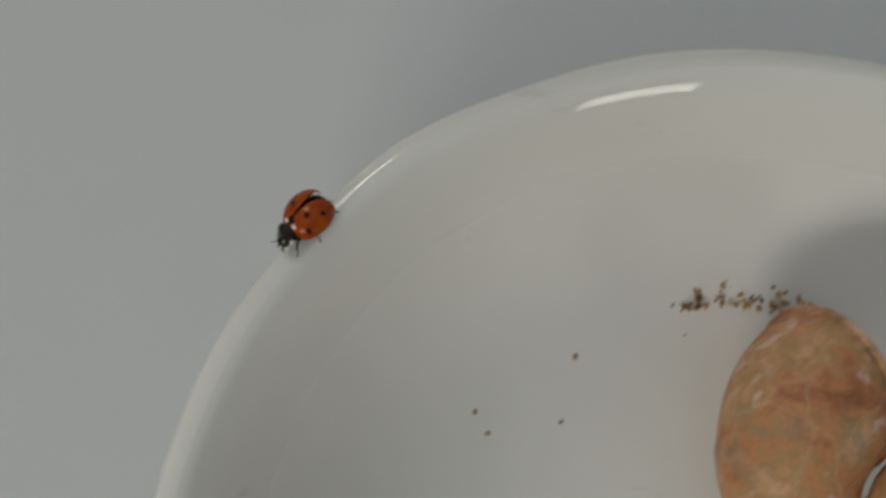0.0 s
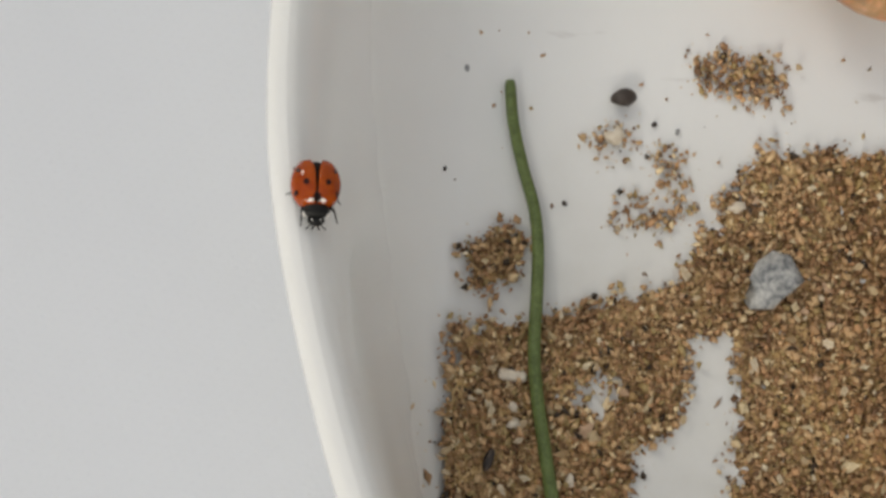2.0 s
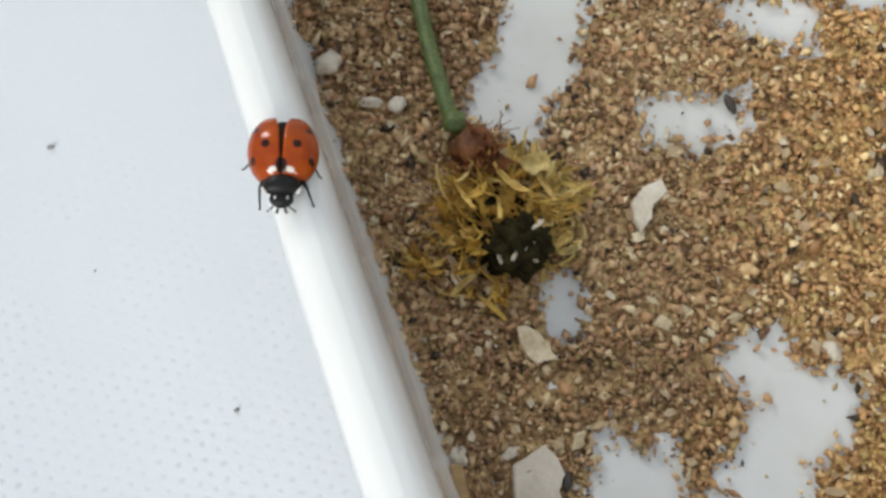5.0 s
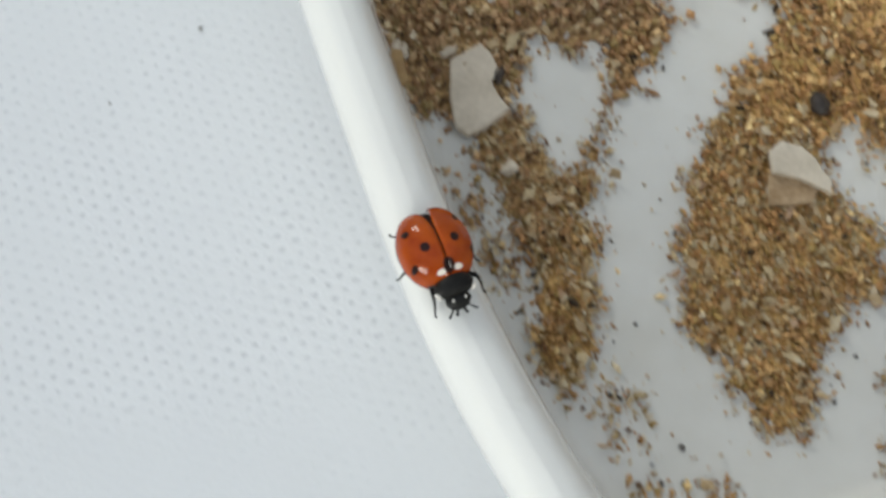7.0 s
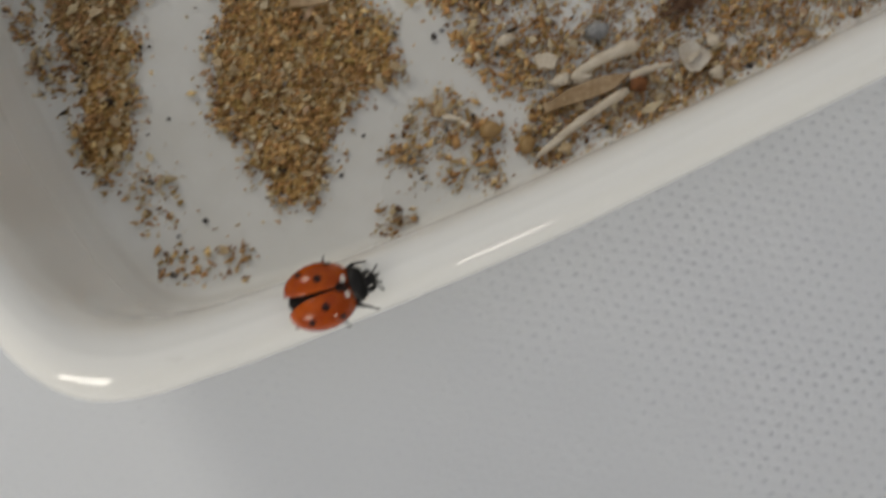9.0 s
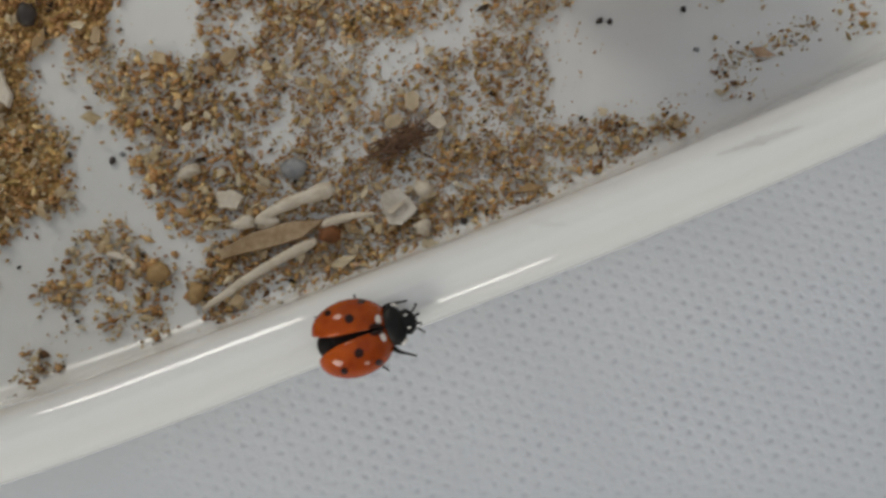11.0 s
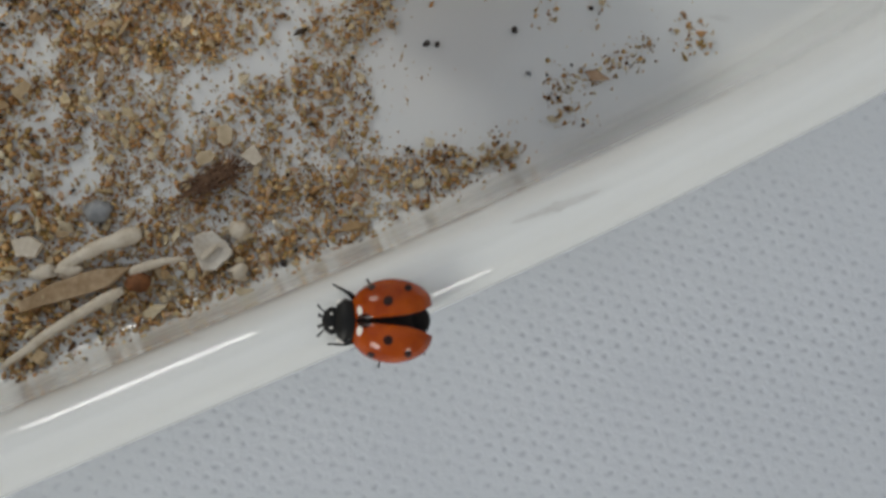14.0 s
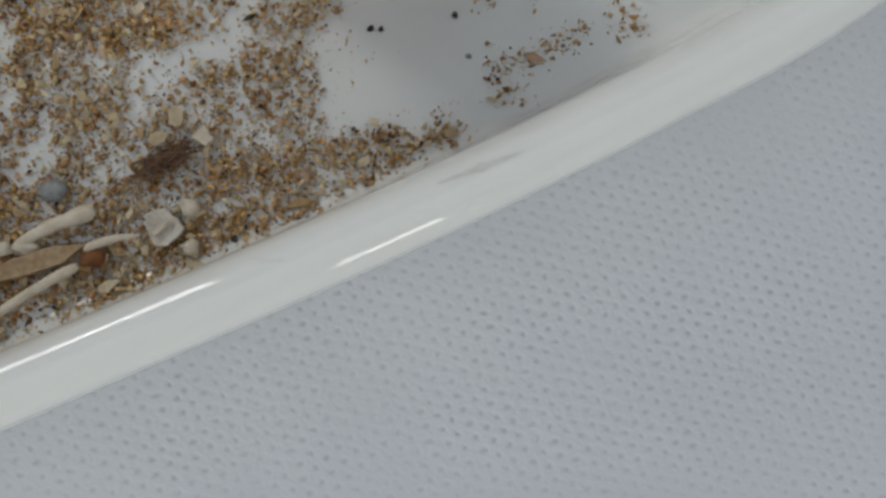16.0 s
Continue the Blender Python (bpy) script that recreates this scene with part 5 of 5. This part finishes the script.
def elytron_bm(side):
    """One domed wing case; its origin is the hinge at the shoulder."""
    rows = []
    n, m = 26, 20
    for i in range(n + 1):
        s = i / n
        row = []
        for j in range(m + 1):
            a = math.pi / 2 * (j / m) ** 0.9
            # s runs from the shoulder to the tip, a from the seam down to the side edge
            th = math.pi * (0.08 + 0.92 * s)
            y = 2.25 * math.cos(th) - 0.15
            k = math.sin(th) ** 0.85
            # the inner edge leaves the seam towards the tip, which is rounded by itself
            inner = 0.38 * min(max(0.0, (-y - 0.5) / 1.9), 1.0) ** 2.4
            outer = 2.03 * k + inner * (1 - k)
            x = inner + (outer - inner) * math.sin(a) ** 0.95
            z = 0.75 + 1.85 * k * math.cos(a) ** 0.8
            row.append(Vector((side * (x + 0.02), y - HINGE, z)) * B)
        rows.append(row)
    bm = grid_bm(rows)
    bmesh.ops.remove_doubles(bm, verts=bm.verts[:], dist=0.005 * B)
    if side < 0:
        bmesh.ops.reverse_faces(bm, faces=bm.faces[:])
    bmesh.ops.recalc_face_normals(bm, faces=bm.faces[:])
    bmesh.ops.solidify(bm, geom=bm.faces[:], thickness=0.07 * B)
    return bm


def ball_bm(rx, ry, rz, c=(0, 0, 0), sub=3):
    bm = bmesh.new()
    bmesh.ops.create_icosphere(bm, subdivisions=sub, radius=1)
    for v in bm.verts:
        v.co = Vector((v.co.x * rx + c[0], v.co.y * ry + c[1], v.co.z * rz + c[2])) * B
    return bm


def ladybird():
    """Heads along +y; its feet stand on z = 0. Returns the thing and its moving parts."""
    bug = tagged(new("ladybird"), "glossy red seven-spot ladybird walking along the dish rim", "ladybird")
    moving = {}
    part("abdomen", ball_bm(1.32, 1.95, 0.72, (0, -0.28, 1.02)), ABDOMEN, bug, "dark abdomen")
    part("thorax", ball_bm(1.3, 0.9, 0.6, (0, 1.5, 1.05)), BLACK, bug, "black thorax")
    # collar-shaped shield with pale front corners
    bm = ball_bm(1.18, 0.70, 0.60, (0, 0, 0))
    for v in bm.verts:
        x = v.co.x / U
        v.co.y += (0.16 * x * x - 0.1) * B
        if v.co.z < 0:
            v.co.z *= 0.5
    part("shield", bm, BLACK, bug, "black shield behind the head", m=pose(0, 2.2 * B, 1.35 * B, -14))
    for s in (-1, 1):
        bm = ball_bm(0.15, 0.27, 0.25)
        part("pale_patch", bm, PALE, bug, "white patch at the shield's corner", m=pose(s * 0.98 * B, 2.50 * B, 1.36 * B, -20, s * 35, s * 25))
    part("head", ball_bm(0.72, 0.58, 0.44, (0, 2.92, 1.05)), BLACK, bug, "black head")
    for s in (-1, 1):
        part("eye", ball_bm(0.16, 0.2, 0.18, (s * 0.58, 2.98, 1.12), 2), BLACK, bug)
        part("pale_patch", ball_bm(0.07, 0.11, 0.06, (s * 0.36, 2.98, 1.41), 2), PALE, bug, "white patch on the head")
        path = [Vector(p) * B for p in ((s * 0.42, 3.3, 1.0), (s * 0.58, 3.50, 1.0), (s * 0.74, 3.64, 1.0), (s * 0.84, 3.72, 0.98))]
        part("antenna", tube_bm(path, [0.045 * B, 0.045 * B, 0.05 * B, 0.08 * B], 6), BLACK, bug)
        part("palp", tube_bm([Vector(p) * B for p in ((s * 0.18, 3.36, 0.85), (s * 0.24, 3.55, 0.78), (s * 0.3, 3.68, 0.7))], [0.07 * B, 0.07 * B, 0.1 * B], 6), BLACK, bug)
    for s, key in ((1, "elytron_right"), (-1, "elytron_left")):
        e = part("wing_case", elytron_bm(s), RED, bug, "glossy red wing case with black spots")
        moving[key] = e
        # membranous wing, folded under its case: an inner blade and a tip that folds back over it
        outline = [(0.0, 0.0), (0.5, 0.35), (1.6, 0.55), (2.9, 0.5), (3.3, 0.1), (3.0, -0.6), (1.8, -0.95), (0.6, -0.6)]
        bm = plate_bm([(s * y, -0.84 * x) for x, y in outline], 0.03, 3)
        w = part("wing", bm, WING, bug, "smoky folded membranous wing", smooth=False)
        moving["wing_" + key[8:]] = w
        bm = plate_bm([(s * y, -x) for x, y in ((0.0, 0.1), (1.2, 0.30), (2.8, 0.2), (3.9, -0.1), (2.8, -0.45), (1.2, -0.6), (0.1, -0.4))], 0.03, 4)
        tip = part("wing_tip", bm, WING, w, smooth=False)
        moving["tip_" + key[8:]] = tip
        for name, y, reach, lean in LEGS:
            hip = Vector((s * 0.95, y, 0.8)) * B
            pts = [Vector((0, 0, 0)), Vector((s * 0.66 * reach, 0.1 * (1 if y > 0 else -1), 0.35)), Vector((s * 1.15 * reach, 0.35 * (1 if y > 0 else -1), -0.1)), Vector((s * 1.4 * reach, 0.5 * (1 if y > 0 else -1), -0.72)), Vector((s * 1.62 * reach, 0.62 * (1 if y > 0 else -1), -0.76))]
            path = smooth_path([p * B for p in pts], 14)
            radii = [0.15, 0.16, 0.16, 0.14, 0.11, 0.085, 0.075, 0.075, 0.065, 0.06, 0.055, 0.06, 0.06, 0.04]
            leg = part("leg", tube_bm(path, [r * B for r in radii], 7), BLACK, bug, "thin jointed black leg")
            leg.location = hip
            moving["leg_%s_%d" % (name, s)] = (leg, hip, s, lean)
    return bug, moving


def lint():
    """Specks of dirt on the cloth."""
    for k, (x, y, r) in enumerate(((-27.1, -8.6, 0.36), (-7.4, -31.2, 0.26), (-21.0, -20.0, 0.16), (-14.0, -39.0, 0.16))):
        tagged(part("lint_speck", lump_bm(r, r * 0.7, r * 0.4, k + 7, 0.5, 1), GREY, m=at(x, y, -5.0, 40 * k)), "tiny grey speck of dirt on the tablecloth", "speck", "specks on the cloth")


room()
table()
dish()


def rim_index(x, y):
    return int(np.argmin((RIM[:, 0] - x) ** 2 + (RIM[:, 1] - y) ** 2))


def smudge(x0, y0, x1, y1, u0, u1, width):
    """A faint grey smear on top of the rim between two places along it."""
    a, b = rim_index(x0, y0), rim_index(x1, y1)
    rows = []
    for k in range(30):
        s = k / 29
        i = a + (b - a) * s
        r, f = int(i), i - int(i)
        w = width * math.sin(math.pi * s) ** 0.7 * max(0.2, 0.8 + 0.9 * noise.noise((k * 0.31, 5.0, 0))) + 0.005
        row = []
        for e in (-1, 0, 1):
            c = (u0 + (u1 - u0) * s + e * w) / 0.5
            j = int(c)
            ring = INSETS[j] * (1 - c + j) + INSETS[j + 1] * (c - j)
            q = ring[r] * (1 - f) + ring[r + 1] * f
            row.append(P(q[0], q[1], float(floor_height(c * 0.5, q[1])) + 0.03))
        rows.append(row)
    tagged(part("grime_smudge", grid_bm(rows), GRIME_REFLECTION), "faint grey smear of dirt on the white rim", "grime", kind="stuff")


smudge(96.6, -50.0, 101.4, -47.2, 2.7, 2.25, 0.24)
wall_line([(rim_index(-19, 20), 9.0, 0), (rim_index(-8, -10), 7.5, 0), (rim_index(4, -38), 8.0, 0), (rim_index(15, -62), 6.5, 0)], "grime_line", "faint grey line of grime and painted reflection along the inner wall")
# on this side the line paints in a dark reflection in the glaze
wall_line([(rim_index(66, -66), 5.6, 0), (rim_index(85, -56), 5.4, 0), (rim_index(106, -44.6), 5.0, 0)], "grime_line", "faint grey line of grime and painted reflection along the inner wall")
sand()
snail("orange_snail_shell", 27.8, 86.7, 17.4, (0.42, -0.30, 0.85), 120, ORANGE, "weathered orange and pink snail shell in the dish", 1.0, ratio=2.9, hand=-1)
snail("streaked_snail_shell", 75.8, -32.2, 18.5, (0.25, 0.55, 0.75), 250, STREAKED, "white snail shell with maroon streaks in the dish", 0.85, True)
flower()
litter()
lint()
BUG, MOVING = ladybird()

# seconds, plan x and y, heading and sideways lean in degrees
STEPS = [
    (0, -12.43, 88.22, -126, 25),
    (0.5, -19.01, 76.66, -113, 20),
    (1, -21.28, 63.78, -104, 12),
    (1.5, -22.20, 48.76, -86, 4),
    (2, -18.65, 34.99, -87, -12),
    (2.5, -16.47, 20.15, -79, -12),
    (3, -11.94, 4.11, -73, -14),
    (3.5, -5.34, -11.22, -76, -14),
    (4, -2.33, -20.79, -85, -4),
    (4.2, -2.12, -19.99, -87, 0),
    (6.3, 4.87, -36.20, -67, -10),
    (6.5, 7.78, -41.37, -63, -10),
    (7, 14.54, -57.09, -62, -8),
    (7.5, 24.75, -72.66, -43, -8),
    (8, 31.04, -77.10, 1, -8),
    (8.5, 41.11, -74.42, 8, -8),
    (9, 45.67, -73.02, 19, 0),
    (9.2, 46.67, -72.60, 13, 0),
    (11.3, 81.85, -56.58, 25, 0),
    (11.5, 85.79, -53.88, 26, 0),
    (12, 92.52, -49.63, 25, 0),
    (12.5, 88.86, -51.92, 20, 0),
    (13, 87.71, -53.31, 80, 0),
    (13.5, 88.99, -53.46, 144, 10),
    (14, 88.99, -53.43, -176, 0),
    (14.5, 89.91, -53.44, -171, 0),
    (15, 89.25, -52.18, -153, 0),
    (15.5, 89.20, -50.38, -126, 0),
    (15.6, 88.81, -50.07, -129, 0),
    (15.7, 88.55, -49.87, -151, 0),
    (15.8, 80.44, -53.76, -177, 0),
]
# seconds, how far each wing case has swung out and lifted, how far the wings are spread
CASES = [(0, 5, 0, 0), (0.7, 4, 0, 0), (1.5, 2, 0, 0), (2.5, 4, 0, 0), (4.0, 4, 0, 0), (4.2, 4, 0, 0), (6.3, 1, 0, 0), (7.5, 1, 0, 0), (8.5, 2, 0, 0), (9.2, 3, 0, 0), (11.3, 5, 0, 0), (12.5, 6.5, 0, 0),
        (13.0, 6.5, 0, 0), (13.5, 6.5, 0, 0), (14.0, 6, 0, 0), (14.5, 6, 0, 0), (15.0, 7, 0, 0), (15.4, 12, 3, 0), (15.5, 15, 5, 0), (15.6, 66, 8, 0.95), (15.7, 78, 8, 1.0), (15.8, 92, 8, 1.0), (16.0, 92, 8, 1.0)]


def motions():
    rows = []
    for t, x, y, h, lean in STEPS:
        z = 20.0
        if t > 15.55:
            z = 23.0 + (t - 15.6) * 30
        rows.append((t, Matrix.Translation(P(x, y, z)) @ pose(0, 0, 0, 0, 0, h - 90) @ pose(0, 0, 0, 0, lean, 0)))
    rows.append((15.9, Matrix.Translation(P(52, -58, 34)) @ pose(0, 0, 0, 10, 0, 90)))
    rows.append((16.0, Matrix.Translation(P(20, -62, 46)) @ pose(0, 0, 0, 10, 0, 90)))
    walk(BUG, rows)
    for s, side in ((1, "right"), (-1, "left")):
        hinge = Vector((0, HINGE * B, 0))
        walk(MOVING["elytron_" + side], [(t, Matrix.Translation(hinge) @ pose(0, 0, 0, 0, 0, s * swing) @ pose(0, 0, 0, lift, 0, 0)) for t, swing, lift, wing in CASES])
        root = Vector((s * 0.7 * B, 1.3 * B, 1.6 * B))
        walk(MOVING["wing_" + side], [(t, Matrix.Translation(root) @ pose(0, 0, 0, -8 + 20 * wing, 0, s * (-4 + 82 * wing))) for t, swing, lift, wing in CASES])
        walk(MOVING["tip_" + side], [(t, Matrix.Translation((s * 0.05 * B, -2.6 * B, -0.06 * B)) @ pose(0, 0, 0, 0, 0, s * (-172 + 170 * wing))) for t, swing, lift, wing in CASES])
    # the legs swing in two sets of three while it walks
    for n, (key, value) in enumerate(MOVING.items()):
        if not key.startswith("leg_"):
            continue
        leg, hip, s, lean = value
        phase = 0 if (("middle" in key) == (s > 0)) else math.pi
        rows, t = [], 0.0
        while t < 16.001:
            swing = 15 * math.sin(2 * math.pi * t / 0.42 + phase)
            lift = max(0.0, 10 * math.cos(2 * math.pi * t / 0.42 + phase))
            rows.append((t, Matrix.Translation(hip) @ pose(0, 0, 0, 0, -s * lift, s * (lean + swing))))
            t = round(t + 0.1, 1)
        walk(leg, rows)


motions()
